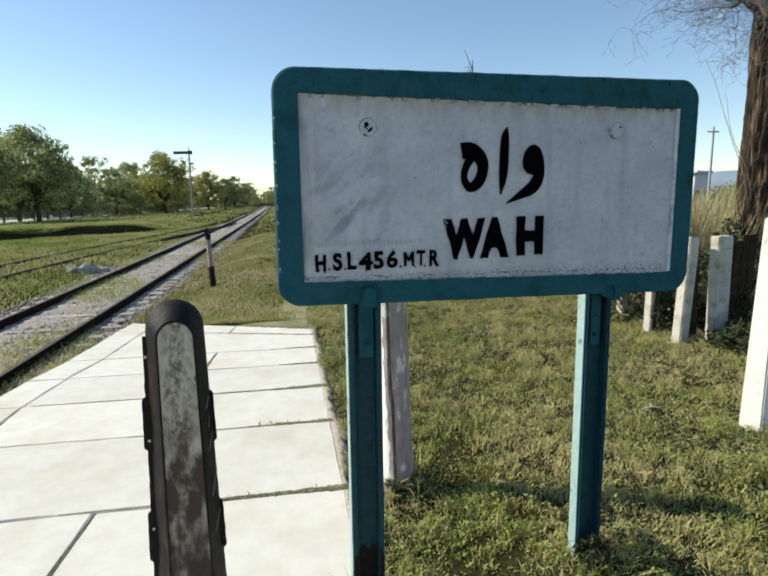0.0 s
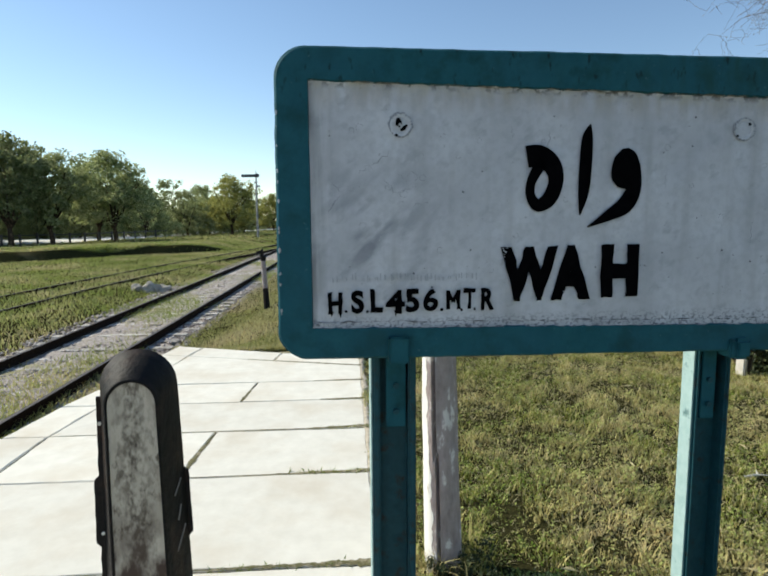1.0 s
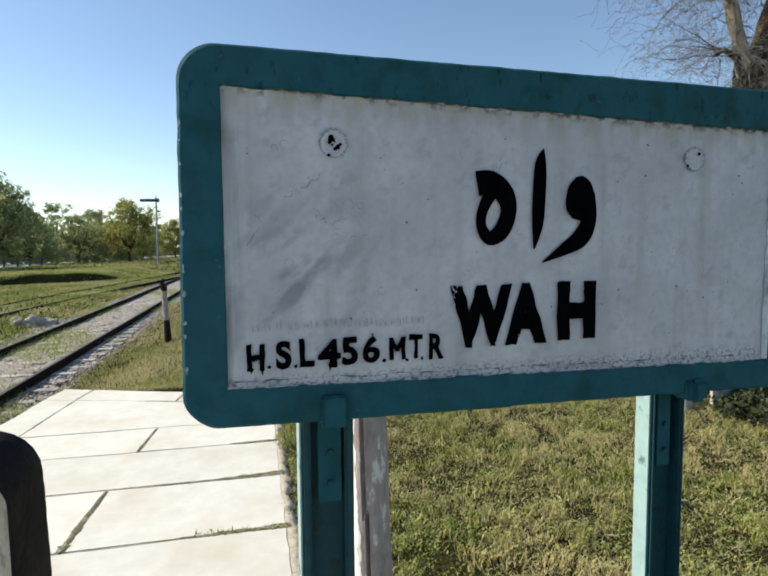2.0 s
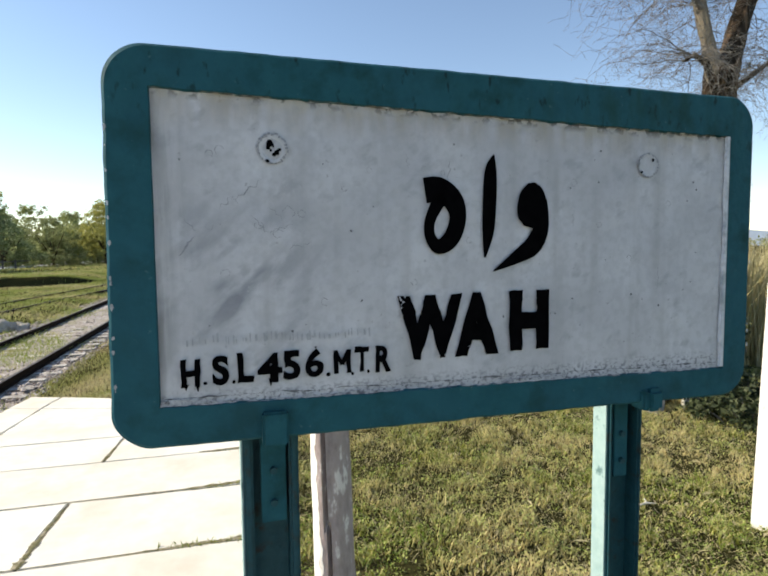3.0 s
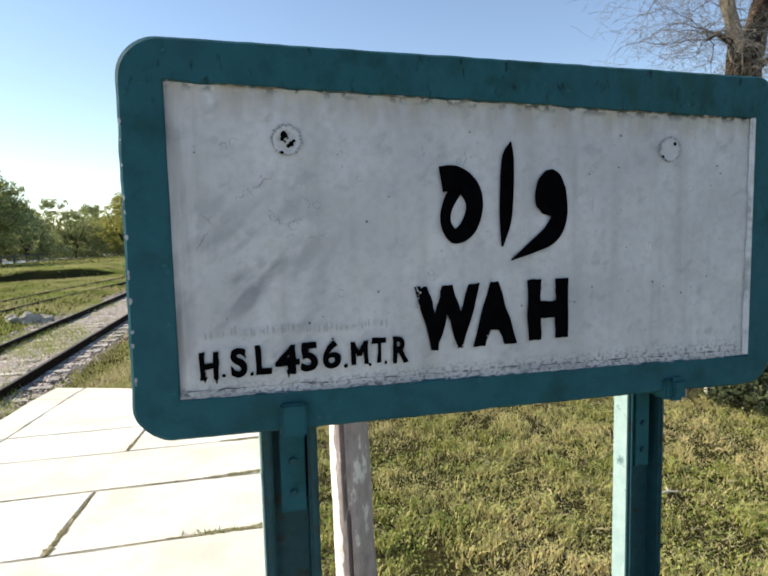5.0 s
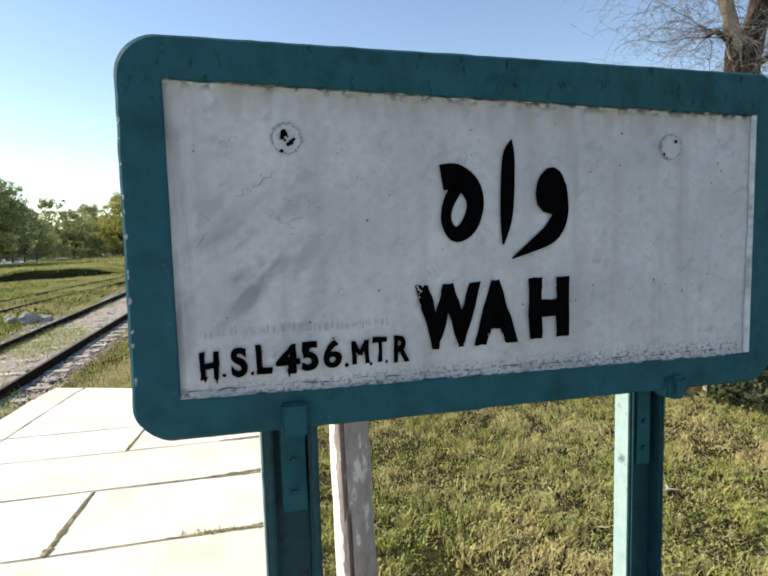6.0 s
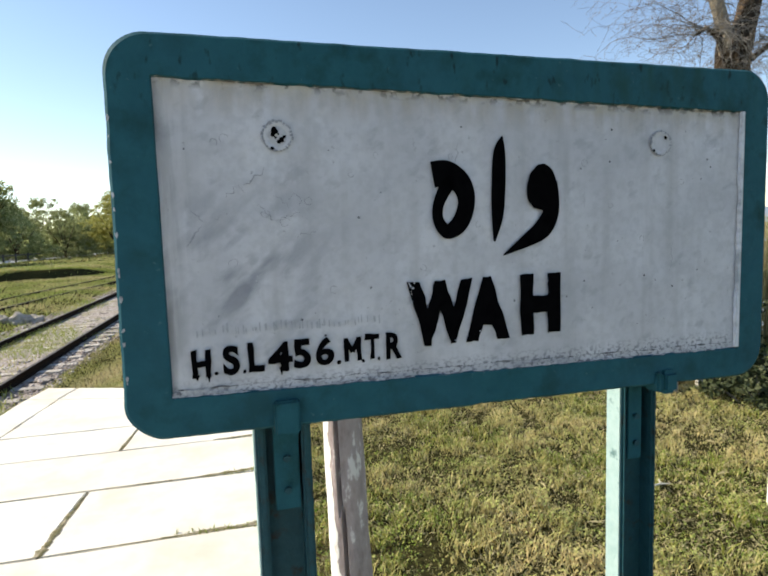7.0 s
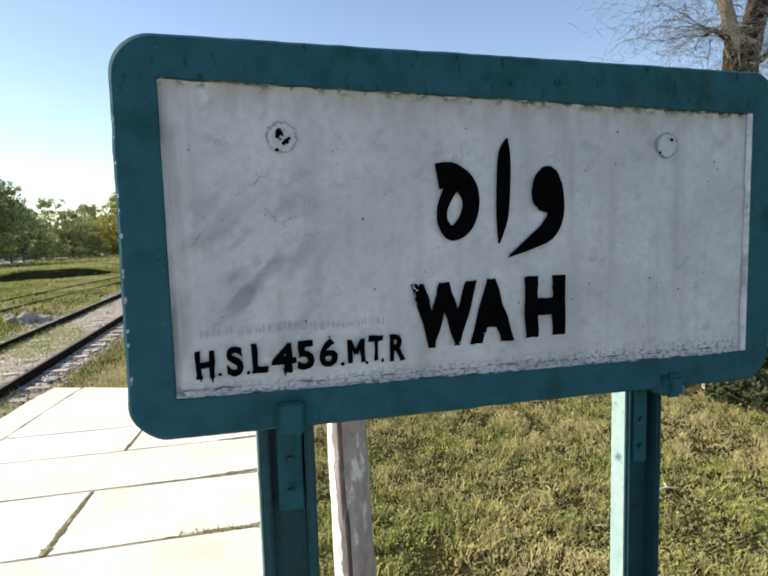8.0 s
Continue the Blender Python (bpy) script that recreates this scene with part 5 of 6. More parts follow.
def bush(x, y, r, h, seed, mat, label, count=60, leaf=0.028, clumps=40):
    rng = random.Random(seed)
    z = float(ground_z(x, y))
    thing = root("bush", pose(x, y, z), label, "bush")
    cs = [(rng.uniform(-r, r), rng.uniform(-r, r), h * rng.random() ** 0.8) for _ in range(clumps)]
    cs = [(a, b, c * max(0.25, 1 - (a * a + b * b) / (r * r * 1.6))) for a, b, c in cs]
    bm = bmesh.new()
    for c in cs[::2]:
        tube(bm, ((c[0] * 0.3, c[1] * 0.3, -0.05), (c[0] * 0.7, c[1] * 0.7, c[2] * 0.6), c), (0.012, 0.008, 0.004), 4, False)
    part("stem_mass", bm, M_TWIG, thing)
    ob = new("foliage", leaf_mesh("foliage", cs, [r * 0.3] * len(cs), count, leaf, seed, mat))
    ob.parent = thing


bush(5.0, 5.4, 0.45, 0.45, 1, M_BUSH, "low dark leafy bush at the foot of the fence", 70)
bush(5.35, 5.75, 0.4, 0.5, 2, M_BUSH, "dark tangled bush beside the fence", 80)
bush(5.6, 6.6, 0.5, 1.5, 3, M_BUSH, "dark tangled bush between the fence posts", 80)
bush(5.0, 6.9, 0.45, 1.3, 4, M_BUSH, "dark tangled bush between the fence posts", 80)
bush(4.95, 7.7, 0.5, 0.95, 5, M_BUSH, "dark tangled bush between the fence posts", 80)
bush(5.2, 8.9, 0.7, 0.8, 6, M_WEED, "green weedy bush beyond the fence", 80)


bush(7.4, 9.4, 0.9, 1.75, 9, M_STRAW, "pale dry bush of straw-coloured stems and leaves", 90, 0.035, 70)
bush(8.6, 10.2, 1.0, 1.8, 10, M_STRAW, "pale dry bush of straw-coloured stems and leaves", 90, 0.035, 70)


def blades(name, px, py, pz, h, w, lean, mat, label="", category="", parent=None):
    """Tapered grass blades of three faces in two segments."""
    n = len(px)
    a = g.uniform(0, math.tau, n)
    la = g.uniform(0, math.tau, n)
    lx, ly = np.cos(la) * lean * h, np.sin(la) * lean * h
    dx, dy = np.cos(a) * w, np.sin(a) * w
    p = np.empty((n, 5, 3))
    p[:, 0] = np.stack([px - dx, py - dy, pz], 1)
    p[:, 1] = np.stack([px + dx, py + dy, pz], 1)
    p[:, 2] = np.stack([px + lx * 0.4 + dx * 0.7, py + ly * 0.4 + dy * 0.7, pz + h * 0.6], 1)
    p[:, 3] = np.stack([px + lx * 0.4 - dx * 0.7, py + ly * 0.4 - dy * 0.7, pz + h * 0.6], 1)
    p[:, 4] = np.stack([px + lx, py + ly, pz + h * 0.95], 1)
    o = (np.arange(n) * 5)[:, None]
    f = np.concatenate([o + np.array([[0, 1, 2]]), o + np.array([[0, 2, 3]]), o + np.array([[3, 2, 4]])])
    ob = new(name, from_arrays(name, p.reshape(-1, 3), f, mat))
    return tagged(ob, label, category, kind="stuff")


n = 16000
px, py = 5.2 + 9 * g.random(n) ** 1.5, 7.6 + 8 * g.random(n) ** 1.4
blades("tall_dry_grass", px, py, ground_z(px, py), g.uniform(1.1, 2.15, n), 0.008 + 0.006 * g.random(n), g.uniform(0.05, 0.4, n), M_STRAW, "tall dry straw-coloured grass behind the fence", "grass")


def clump_field(n, x0, x1, y0, y1, power=1.0):
    px, py = g.uniform(x0, x1, n), y0 + (y1 - y0) * g.random(n) ** power
    return px, py


def off_paving(px, py, margin=0.0):
    inside = (px < 0.155 + margin + 0.03 * np.sin(py * 5) + 0.02 * np.sin(py * 13)) & (px > edge_x(py) - 0.02) & (py < 7.78 - 0.36 * px + 0.08 * np.sin(px * 6))
    rails = (px - bend(py) < -3.3) & (px - bend(py) > -6.3)
    return ~inside & ~rails


def patchy(x, y, size, seed):
    """Smooth value noise from 0 to 1 over cells of a given size."""
    table = np.random.default_rng(seed).random((256, 256))
    u, v = x / size, y / size
    i, j = np.floor(u).astype(int), np.floor(v).astype(int)
    a, b = smooth01(0, 1, u - i), smooth01(0, 1, v - j)
    i0, i1, j0, j1 = i % 256, (i + 1) % 256, j % 256, (j + 1) % 256
    return (table[i0, j0] * (1 - a) + table[i1, j0] * a) * (1 - b) + (table[i0, j1] * (1 - a) + table[i1, j1] * a) * b


# lawn right of the paving: tufts with bare hollows between them
px, py = clump_field(430000, 0.08, 8.5, 1.6, 12.5, 1.35)
qx, qy = g.uniform(0.08, 8.5, 210000), g.uniform(-6, 1.6, 210000)
px, py = np.concatenate([px, qx]), np.concatenate([py, qy])
k = off_paving(px, py)
px, py = px[k], py[k]


def canopy(x, y):
    """Height of the sward: tufts, with hollows where hardly anything grows."""
    tuft = 0.55 * patchy(x, y, 0.15, 32) + 0.45 * patchy(x, y, 0.06, 33)
    hole = smooth01(0.24, 0.46, 0.30 * patchy(x, y, 0.26, 34) + 0.40 * patchy(x, y, 0.10, 35) + 0.30 * patchy(x, y, 0.05, 36))
    return (0.008 + 0.095 * smooth01(0.30, 0.80, tuft)) * hole, hole


top, hole = canopy(px, py)
k = g.random(len(px)) < 0.62 * hole + 0.04
px, py, top = px[k], py[k], top[k]
h = (0.006 + top) * g.uniform(0.45, 1.1, len(px))
blades("lawn_grass", px, py, ground_z(px, py) - 0.005, h, 0.0022 + 0.004 * g.random(len(px)) ** 2, g.uniform(0.2, 1.1, len(px)), M_GRASS, "short uneven grass, green with dry straw patches", "grass")
# dead straw lying in the lawn
qx, qy = clump_field(150000, 0.1, 8.2, 1.7, 12, 1.25)
k = off_paving(qx, qy) & (patchy(qx, qy, 0.9, 61) + 0.5 * patchy(qx, qy, 0.2, 62) + 0.12 * smooth01(3.6, 5.5, qy) + 0.28 * smooth01(1.9, 3.2, qx) + g.normal(0, 0.15, len(qx)) > 0.70)
qx, qy = qx[k], qy[k]
top, hole = canopy(qx, qy)
blades("lawn_straw", qx, qy, ground_z(qx, qy) + 0.004 + 0.7 * top * g.random(len(qx)), g.uniform(0.010, 0.026, len(qx)), 0.0016 + 0.0016 * g.random(len(qx)), g.uniform(1.2, 3.0, len(qx)), M_STRAW, "dead straw lying through the lawn", "grass")
# broad weed leaves in the lawn
px, py = clump_field(270000, 0.1, 7.5, 1.8, 10, 1.3)
qx, qy = g.uniform(0.1, 8.5, 150000), g.uniform(-6, 1.8, 150000)
px, py = np.concatenate([px, qx]), np.concatenate([py, qy])
k = off_paving(px, py)
px, py = px[k], py[k]
top, hole = canopy(px, py)
k = g.random(len(px)) < hole * (0.25 + 0.75 * patchy(px, py, 0.6, 41))
px, py, top = px[k], py[k], top[k]
n = len(px)
a = g.uniform(0, math.tau, n)
tilt = g.uniform(0.1, 0.8, n)
s = g.uniform(0.004, 0.012, n)
c0 = np.stack([px, py, ground_z(px, py) + 0.004 + top * g.uniform(0.35, 1.05, n)], 1)
ax = np.stack([np.cos(a), np.sin(a), tilt], 1) * s[:, None]
bxv = np.stack([-np.sin(a), np.cos(a), g.uniform(-0.3, 0.3, n)], 1) * s[:, None] * 0.6
quad = np.stack([c0 - ax, c0 + bxv, c0 + ax, c0 - bxv], 1)
weeds = new("lawn_weeds", from_arrays("lawn_weeds", quad.reshape(-1, 3), np.arange(n * 4).reshape(n, 4), M_WEED))
tagged(weeds, "small broad-leaved green weeds in the lawn", "weeds", kind="stuff")
# bank and strip beyond the paving, with a trodden path leading away from it
def path_x(y):
    return 0.05 - 0.034 * (y - 7.7)


v, f = [], []
steps = np.arange(7.62, 13.0, 0.1)
for k, y in enumerate(steps):
    w = (0.30 + 0.20 * noise.noise((y * 0.8, 5.0, 0)) + 0.16 * noise.noise((y * 3.1, 6.0, 0))) * (1 - 0.9 * float(smooth01(9.5, 13, y)))
    w += 0.9 * math.exp(-max(y - 8.0, 0) / 0.5)
    for q, (o, lift) in enumerate(((-1.0, -0.02), (-0.55, 0.010), (0, 0.014), (0.55, 0.010), (1.0, -0.02))):
        x = float(path_x(y)) - 0.75 * math.exp(-max(y - 8.0, 0) / 0.5) + o * w + 0.06 * noise.noise((y * 2.0, o * 3, 1))
        v.append((x + 0.05 * noise.noise((x * 6, y * 6, 3)), y, float(ground_z(x, y)) + lift))
        if k and q:
            a = k * 5 + q
            f.append((a - 6, a - 5, a, a - 1))
path = new("trodden_path", from_arrays("trodden_path", np.array(v), np.array(f), M_PATH))
path.data.shade_smooth()
tagged(path, "pale trodden earth path leading on from the paving", "path", kind="structure")
px, py = clump_field(90000, -3.4, 3.0, 8.4, 34, 1.9)
k = off_paving(px, py) & (px < -0.1 + (py - 8.6) * 0.22 + g.normal(0, 0.25, len(px))) & ((np.abs(px - path_x(py)) > 0.25 * (1 - smooth01(10, 13, py)) + g.normal(0, 0.12, len(px))) | (g.random(len(px)) < 0.3)) & (0.6 * patchy(px, py, 0.8, 71) + 0.4 * patchy(px, py, 0.25, 72) + g.normal(0, 0.1, len(px)) > 0.22)
px, py = px[k], py[k]
blades("bank_grass", px, py, ground_z(px, py) - 0.005, g.uniform(0.03, 0.10, len(px)), 0.004 + 0.004 * g.random(len(px)), g.uniform(0.3, 1.1, len(px)), M_BANK, "rough grass on the bank beside the line", "grass")
# meadow between and beyond the tracks
px, py = clump_field(130000, -22, -6.2, 7, 60, 1.4)
sb = ((px + 16.5) * -6.8 + (py - 37.2) * 6.2) / 9.2 + 0.35 * np.sin(px * 0.9)
k = (sb < -0.1) | (sb > 0.9) | (px > -9.5)
px, py = px[k], py[k]
blades("meadow_grass", px, py, ground_z(px, py) - 0.01, g.uniform(0.05, 0.16, len(px)), 0.008 + 0.008 * g.random(len(px)), g.uniform(0.3, 1.0, len(px)), M_MEADOW, "rough grass between the tracks and the trees", "grass")
n = 9000
along, s2 = g.uniform(-14, 16, n), 0.7 + g.exponential(0.35, n)
px, py = -16.5 + along * 0.674 - s2 * 0.739, 37.2 + along * 0.739 + s2 * 0.674
k = px < -9.5
px, py = px[k], py[k]
blades("crest_grass", px, py, ground_z(px, py) - 0.02, g.uniform(0.08, 0.30, len(px)) * (0.3 + patchy(px, py, 0.9, 51)), 0.012 + 0.012 * g.random(len(px)), g.uniform(0.3, 1.0, len(px)), M_MEADOW, "longer grass along the top of the bank", "grass")
px, py = g.uniform(-60, 40, 90000), 30 + 150 * g.random(90000) ** 1.5
k = (py < np.interp(px, near_x, near_y, right=400) - 1.0) & (np.abs(px - bend(py) + 4.82) > 1.9) & (((px < -8) & (py > 40)) | (px > -2.6) | (py > 58)) & (np.abs(px + 13) > 0.5)
px, py = px[k], py[k]
blades("far_grass", px, py, ground_z(px, py) - 0.02, g.uniform(0.10, 0.30, len(px)) * np.clip(py / 70, 0.4, 1), (0.03 + 0.035 * g.random(len(px))) * np.clip(py / 70, 0.4, 1), g.uniform(0.3, 1.2, len(px)), M_MEADOW, "rough grass on the far field", "grass")
px, py = clump_field(60000, 0.0, 26, 11, 62, 1.3)
blades("field_grass", px, py, ground_z(px, py) - 0.01, g.uniform(0.05, 0.16, len(px)), 0.007 + 0.008 * g.random(len(px)), g.uniform(0.3, 1.2, len(px)), M_GRASS, "dry rough grass on the open field", "grass")
# grass between the sleepers and along the paving edge
px, py = clump_field(44000, -6.4, -3.2, 4, 36, 1.7)
k = (np.sin(px * 1.9 + 0.3 * py) + np.sin(py * 0.8 + 1.0) + g.normal(0, 0.5, len(px))) + 1.2 * (py < 8.5) > 0.6
px, py = px[k], py[k]
blades("track_grass", px + bend(py), py, np.full(len(px), -0.59), g.uniform(0.04, 0.12, len(px)), 0.005 + 0.004 * g.random(len(px)), g.uniform(0.3, 1.0, len(px)), M_MEADOW, "tufts of grass growing in the ballast", "grass")
py = g.uniform(3.5, 9.0, 9000)
px = edge_x(py) - 0.05 - 0.5 * g.random(9000)
blades("edge_grass", px, py, ground_z(px, py) - 0.01, g.uniform(0.03, 0.12, 9000), 0.004 + 0.003 * g.random(9000), g.uniform(0.3, 1.0, 9000), M_MEADOW, "grass along the track-side edge of the paving", "grass")
# weeds in the joints
jx, jy = [], []
for x0, x1, yy, m in ((-0.45, 0.15, 4.44, 420), (-0.2, 0.15, 5.30, 140), (-0.75, 0.12, 3.37, 160), (-0.2, 0.14, 6.07, 25)):
    jx.append(g.uniform(x0, x1, m)), jy.append(yy + g.normal(0, 0.018, m))
jx, jy = np.concatenate(jx), np.concatenate(jy)
blades("joint_weeds", jx, jy, np.full(len(jx), -0.01), g.uniform(0.006, 0.04, len(jx)) * g.random(len(jx)), 0.0025 + 0.003 * g.random(len(jx)), g.uniform(0.3, 1.4, len(jx)), M_WEED, "small weeds growing in the paving joints", "weeds")
# tuft round the right sign post and the pole
px = np.concatenate([g.normal(1.17, 0.09, 700), g.normal(0.52, 0.1, 300), g.normal(0.15, 0.06, 150)])
py = np.concatenate([g.normal(2.35, 0.08, 700), g.normal(3.34, 0.08, 300), g.normal(2.35, 0.06, 150)])
blades("post_tufts", px, py, np.full(len(px), -0.04), g.uniform(0.06, 0.2, len(px)), 0.003 + 0.003 * g.random(len(px)), g.uniform(0.3, 1.1, len(px)), M_GRASS, "longer grass tufts round the posts", "grass")
bm = bmesh.new()
tube(bm, ((-0.09, 0.02, 0.004), (0.0, 0.0, 0.012), (0.06, -0.03, 0.008)), (0.006, 0.007, 0.004), 6)
tube(bm, ((0.0, 0.0, 0.012), (0.05, 0.05, 0.014)), (0.006, 0.003), 6)
twig = part("fallen_twig", bm, M_WHITE_CLEAN)
twig.matrix_world = pose(2.72, 4.10, float(ground_z(2.72, 4.10)) + 0.045, 0, 0, 15)
tagged(twig, "pale forked twig lying on the grass", "twig")
# scraps of dry leaf on the lawn
for k in range(26):
    x, y = rb.uniform(1.0, 4.2), rb.uniform(3.0, 6.5)
    bm = bmesh.new()
    L, W = rb.uniform(0.02, 0.06), rb.uniform(0.008, 0.016)
    vs = [bm.verts.new(p) for p in ((-L, 0, 0), (0, -W, 0.008), (L, 0, 0.002), (0, W, 0.010))]
    bm.faces.new(vs)
    ob = part("dry_leaf", bm, M_STRAW)
    ob.matrix_world = pose(x, y, float(ground_z(x, y)) + 0.035, rb.uniform(-20, 20), 0, rb.uniform(0, 360))
    tagged(ob, "pale dry leaf lying on the grass", "leaf", "fallen leaves")

# weeds at the foot of the posts, leaves dark to paint in the shadow there
for x, y, r, h, sd in ((1.31, 2.44, 0.13, 0.16, 21), (1.15, 2.30, 0.08, 0.12, 22), (0.60, 3.27, 0.13, 0.15, 23), (0.44, 3.24, 0.08, 0.10, 24)):
    z = float(ground_z(x, y))
    cs = [(x + rb.gauss(0, r * 0.5), y + rb.gauss(0, r * 0.5), z + h * rb.random()) for _ in range(26)]
    ob = new("weed_clump", leaf_mesh("weed_clump", cs, [r * 0.3] * 26, 26, 0.011, sd, M_BUSH))
    tagged(ob, "leafy weeds at the foot of a post, dark to stand in for the shadow there", "weeds", "weeds at the posts", "stuff")

# ---- distant house, pole and bare sapling on the right ----
def house(x, y, w, d, h):
    thing = root("distant_house", pose(x, y, -0.2, 0, 0, 25), "small white flat-roofed house in the distance", "house")
    bm = bmesh.new()
    box(bm, -w / 2, w / 2, -d / 2, d / 2, 0, h, 0.03)
    part("wall", bm, M_HOUSE, thing)
    bm = bmesh.new()
    box(bm, -w / 2 - 0.4, w / 2 + 0.4, -d / 2 - 0.4, d / 2 + 0.4, h, h + 0.3, 0.03)
    part("roof", bm, M_HOUSE, thing)
    for o in (-w * 0.28, w * 0.25):
        bm = bmesh.new()
        box(bm, o - 0.6, o + 0.6, -d / 2 - 0.03, -d / 2 + 0.05, 1.0, 2.3, 0.02)
        part("window", bm, M_SIGNAL, thing)


house(50.5, 65, 3.2, 3, 4.4)


def far_pole(x, y, h):
    thing = root("utility_pole", pose(x, y, -0.3), "thin grey utility pole in the distance", "pole")
    bm = bmesh.new()
    tube(bm, ((0, 0, 0), (0.05, 0, h)), (0.13, 0.09), 6)
    part("shaft", bm, M_SIGNAL_GREY, thing)
    bm = bmesh.new()
    box(bm, -0.6, 0.6, -0.05, 0.05, h - 0.5, h - 0.38)
    part("crossarm", bm, M_SIGNAL_GREY, thing)


far_pole(38.5, 47, 8.0)


def sapling(x, y, h):
    thing = root("bare_sapling", pose(x, y, -0.2), "slim leafless tree in the distance", "tree")
    rng = random.Random(8)
    bm = bmesh.new()
    tube(bm, ((0, 0, 0), (0.1, 0, h * 0.6), (0, 0, h)), (0.14, 0.08, 0.02), 6)
    part("trunk", bm, M_TWIG, thing)
    bm = bmesh.new()
    for k in range(26):
        z = h * rng.uniform(0.6, 0.97)
        a = rng.uniform(0, math.tau)
        r = rng.uniform(0.4, 1.0)
        tube(bm, ((0, 0, z), (math.cos(a) * r * 0.5, math.sin(a) * r * 0.5, z + 0.5), (math.cos(a) * r, math.sin(a) * r, z + 0.9 * rng.random() + 0.3)), (0.03, 0.02, 0.008), 4, False)
    part("branches", bm, M_TWIG, thing)


sapling(11.4, 34.5, 10.1)

# ---- paving slabs ----
paving = root("platform_paving", pose(0, 0, 0), "pale cream concrete platform paving with dirt-filled joints", "pavement", kind="structure")
ROW_Y = (-6.0, -4.6, -3.2, -1.8, -0.5, 0.9, 2.2, 3.36, 4.42, 5.28, 6.06, 6.73, 7.40, 7.79)
SPLITS = {2.2: (-1.34,), 4.42: (-1.16,), 6.06: (-1.04,), 7.40: (-0.93,), 0.9: (-1.1,), -0.5: (-1.35,)}
SLANT = {7.40: 0.30, 7.79: 0.36}   # the last joints run askew
GAP = 0.0058


def slab(c, i):
    """c: four corners, counter-clockwise."""
    bm = bmesh.new()
    rng = random.Random(i)
    ring = []
    for (ax, ay), (bx2, by2) in zip(c, c[1:] + c[:1]):
        n2 = max(2, int(math.hypot(bx2 - ax, by2 - ay) / 0.12))
        for k in range(n2):
            t = k / n2
            j = 0.006 if k else 0.0
            ring.append((ax + (bx2 - ax) * t + rng.uniform(-j, j), ay + (by2 - ay) * t + rng.uniform(-j, j)))
    cx, cy = sum(p[0] for p in ring) / len(ring), sum(p[1] for p in ring) / len(ring)
    tz = rng.uniform(-0.004, 0.003)

    def loop(inset, z):
        out = []
        for x, y in ring:
            d = math.hypot(cx - x, cy - y)
            out.append(bm.verts.new((x + (cx - x) / d * inset, y + (cy - y) / d * inset, z)))
        return out
    l0, l1, l2 = loop(0, -0.14), loop(0, -0.012 + tz), loop(0.012, tz)
    for a, b in ((l0, l1), (l1, l2)):
        for k in range(len(ring)):
            bm.faces.new((a[k], a[(k + 1) % len(ring)], b[(k + 1) % len(ring)], b[k]))
    bm.faces.new(l2)
    ob = part("slab", bm, M_SLAB, paving)


i = 0
for y0, y1 in zip(ROW_Y, ROW_Y[1:]):
    a0, a1 = float(edge_x(np.array(y0))), float(edge_x(np.array(y1)))
    b0, b1 = (a0 + 0.37, a1 + 0.37)
    g0, g1 = y0 + GAP, y1 - GAP
    right = 0.13
    cuts = SPLITS.get(y0, ())
    xs0 = [b0] + [c - 0.03 for c in cuts] + [right]
    xs1 = [b1] + [c + 0.03 for c in cuts] + [right]
    k0, k1 = SLANT.get(y0, 0.0), SLANT.get(y1, 0.0)

    def askew(c):
        return [(x, y - x * k) for (x, y), k in zip(c, (k0, k0, k1, k1))]
    slab(askew([(a0, g0), (b0 - GAP, g0), (b1 - GAP, g1), (a1, g1)]), i)
    for (p0, p1), (q0, q1) in zip(zip(xs0, xs0[1:]), zip(xs1, xs1[1:])):
        i += 1
        slab(askew([(p0 + GAP, g0), (p1 - GAP, g0), (q1 - GAP, g1), (q0 + GAP, g1)]), i)
    i += 1
# dirt bed under the joints
bm = bmesh.new()
prev = None
for yy in np.arange(-6, 7.8, 0.5):
    cur = (bm.verts.new((float(edge_x(np.array(yy))) + 0.03, yy, -0.016)), bm.verts.new((0.12, yy, -0.016)))
    if prev:
        bm.faces.new((prev[0], prev[1], cur[1], cur[0]))
    prev = cur
part("joint_bed", bm, M_JOINT, paving)

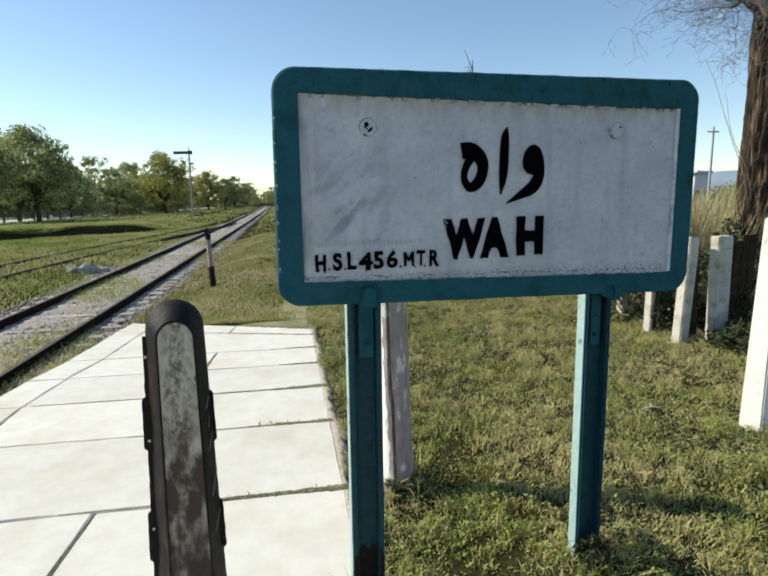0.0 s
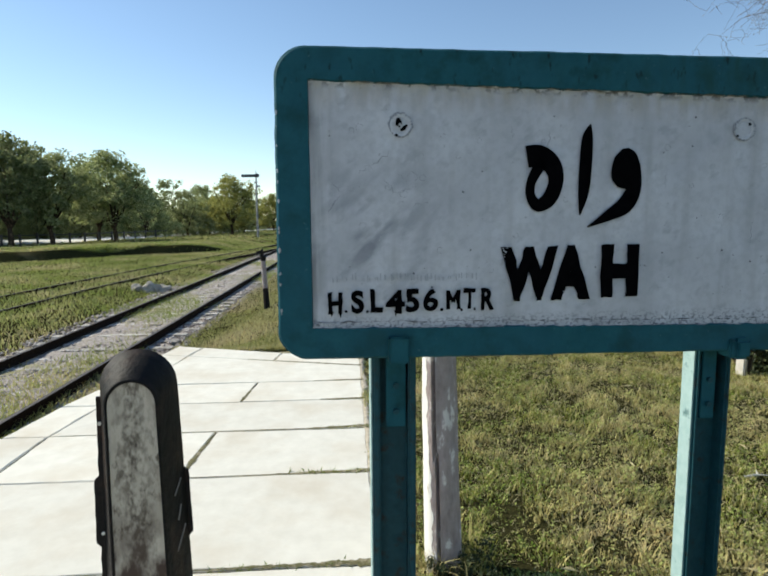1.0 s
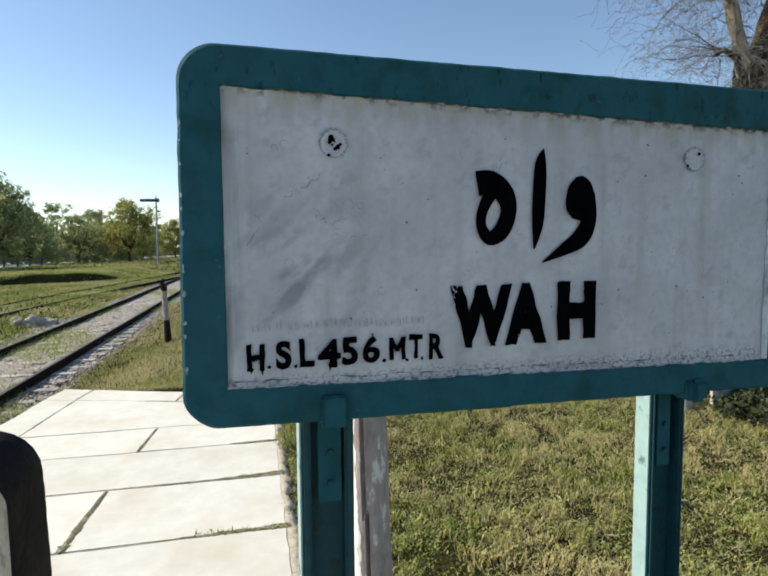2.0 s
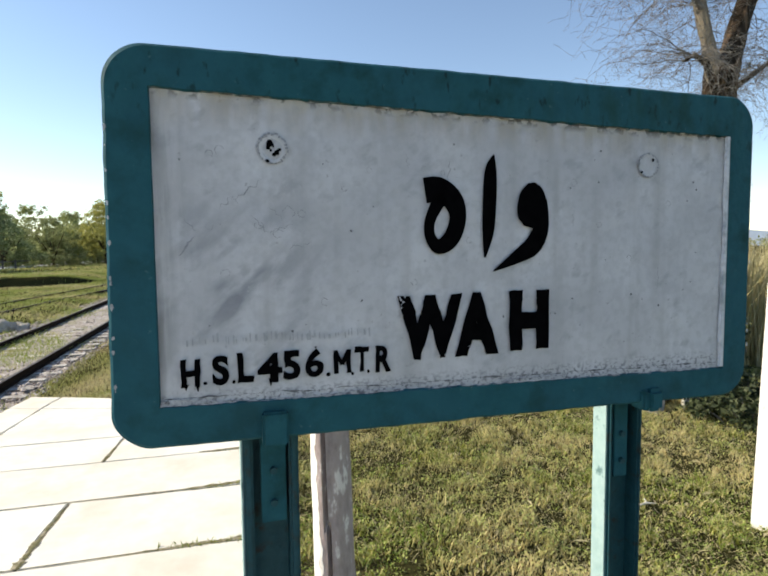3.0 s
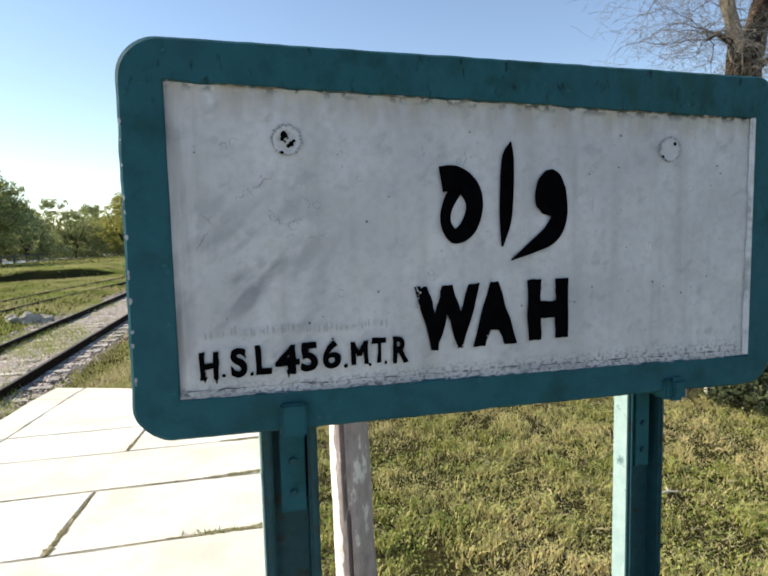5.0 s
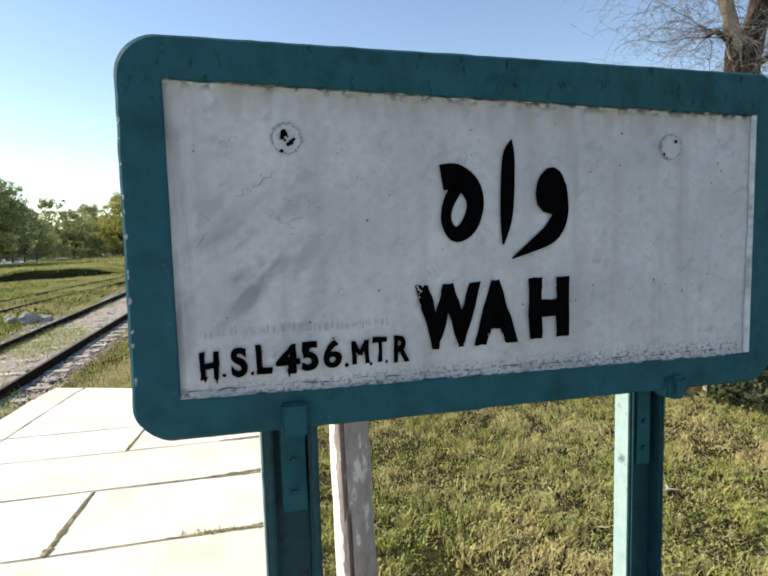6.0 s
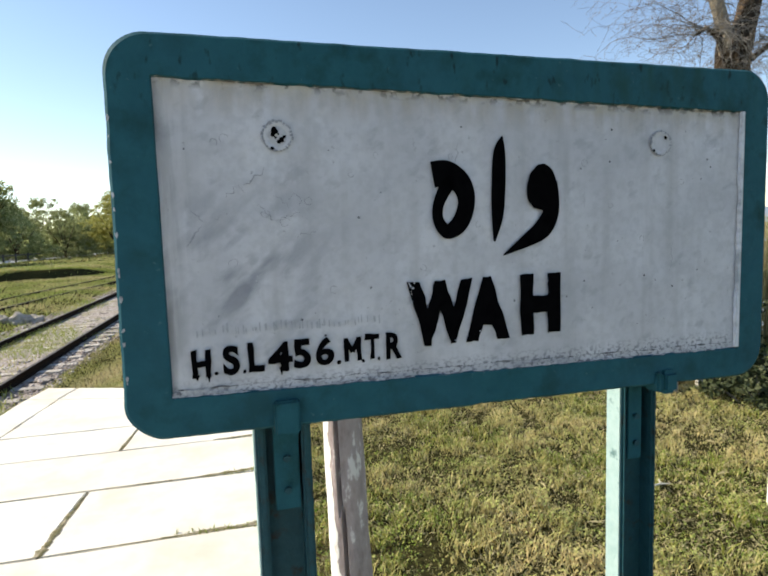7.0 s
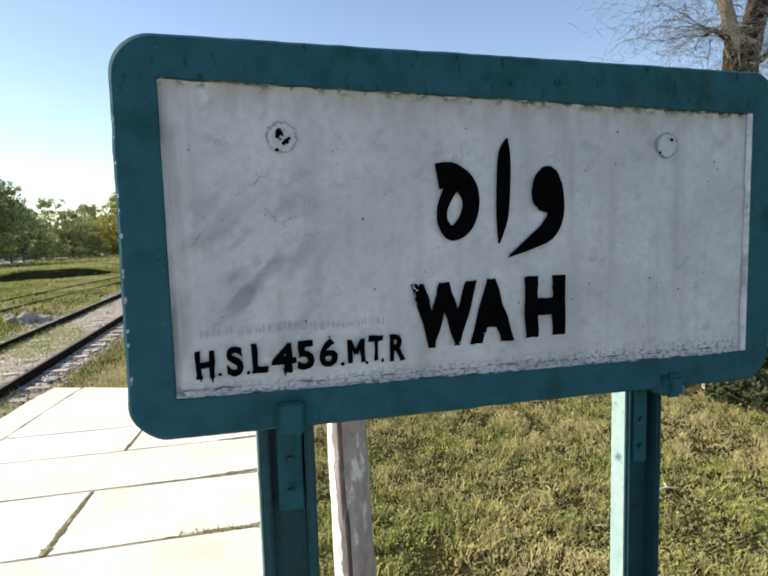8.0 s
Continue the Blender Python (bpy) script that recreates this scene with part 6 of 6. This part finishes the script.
# dirt washed over the joints and the lawn edge
def smear(x0, y0, x1, y1, w, seed):
    """A ragged strip of dirt from one end to the other, thickening on the way."""
    n2 = max(8, int(math.hypot(x1 - x0, y1 - y0) / 0.012))
    d = Vector((x1 - x0, y1 - y0)).normalized()
    bm = bmesh.new()
    prev = None
    for k in range(n2 + 1):
        t = k / n2
        x, y = x0 + (x1 - x0) * t, y0 + (y1 - y0) * t
        ww = 1.5 * w * (0.2 + 0.8 * t) * (0.3 + 0.8 * abs(noise.noise((x * 9 + seed, y * 9, 0))) + 0.8 * abs(noise.noise((x * 45, y * 45, seed))))
        o = w * 0.35 * noise.noise((x * 9, y * 9, seed + 5))
        cur = [bm.verts.new((x - d.y * (o + s2 * ww), y + d.x * (o + s2 * ww), zz)) for s2, zz in ((-1, 0.0008), (-0.3, 0.003), (0.3, 0.0035), (1, 0.0008))]
        if prev:
            for q in range(3):
                bm.faces.new((prev[q], cur[q], cur[q + 1], prev[q + 1]))
        prev = cur
    bmesh.ops.recalc_face_normals(bm, faces=bm.faces)
    part("dirt_smear", bm, M_DIRT, paving, "dark dirt and moss caught in a joint")


for args in ((-0.55, 4.43, 0.14, 4.45, 0.034, 1), (-0.4, 5.29, 0.14, 5.32, 0.036, 2), (-0.8, 3.365, 0.14, 3.375, 0.030, 3), (-0.3, 6.07, 0.14, 6.09, 0.034, 4), (-0.4, 6.73, 0.14, 6.75, 0.030, 5),
             (-1.13, 5.27, -1.19, 4.43, 0.024, 6), (-1.01, 6.72, -1.07, 6.07, 0.016, 7), (-1.3, 7.79, 0.13, 7.37, 0.026, 8), (-1.3, 3.35, -1.37, 2.6, 0.010, 10), (-0.9, 8.12, 0.2, 7.74, 0.10, 11), (-1.4, 4.42, -0.5, 4.43, 0.008, 12), (-1.6, 5.28, -0.4, 5.29, 0.010, 13), (-1.5, 3.36, -0.8, 3.365, 0.006, 14), (-2.4, 5.28, -1.6, 5.28, 0.004, 15)):
    smear(*args)

# bare pale soil along the lawn side of the paving
bm = bmesh.new()
prev = None
for k in range(420):
    y = 1.2 + 6.7 * k / 419
    w = 0.03 + 0.07 * (0.5 + noise.noise((y * 1.3, 4.0, 0))) + 0.05 * noise.noise((y * 7, 1.0, 0)) + 0.03 * noise.noise((y * 26, 2.0, 0))
    w = max(w, 0.012)
    cur = [bm.verts.new(p) for p in ((0.112, y, -0.006), (0.122, y, -0.002 + 0.003 * noise.noise((y * 31, 9.0, 0))), (0.13 + w * 0.5, y, -0.004 + 0.006 * noise.noise((y * 18, 7.0, 0))), (0.13 + w, y, -0.045))]
    if prev:
        for q in range(3):
            bm.faces.new((prev[q], prev[q + 1], cur[q + 1], cur[q]))
    prev = cur
part("edge_soil", bm, M_EDGE_SOIL, paving, "pale trodden soil along the lawn", smooth=True)
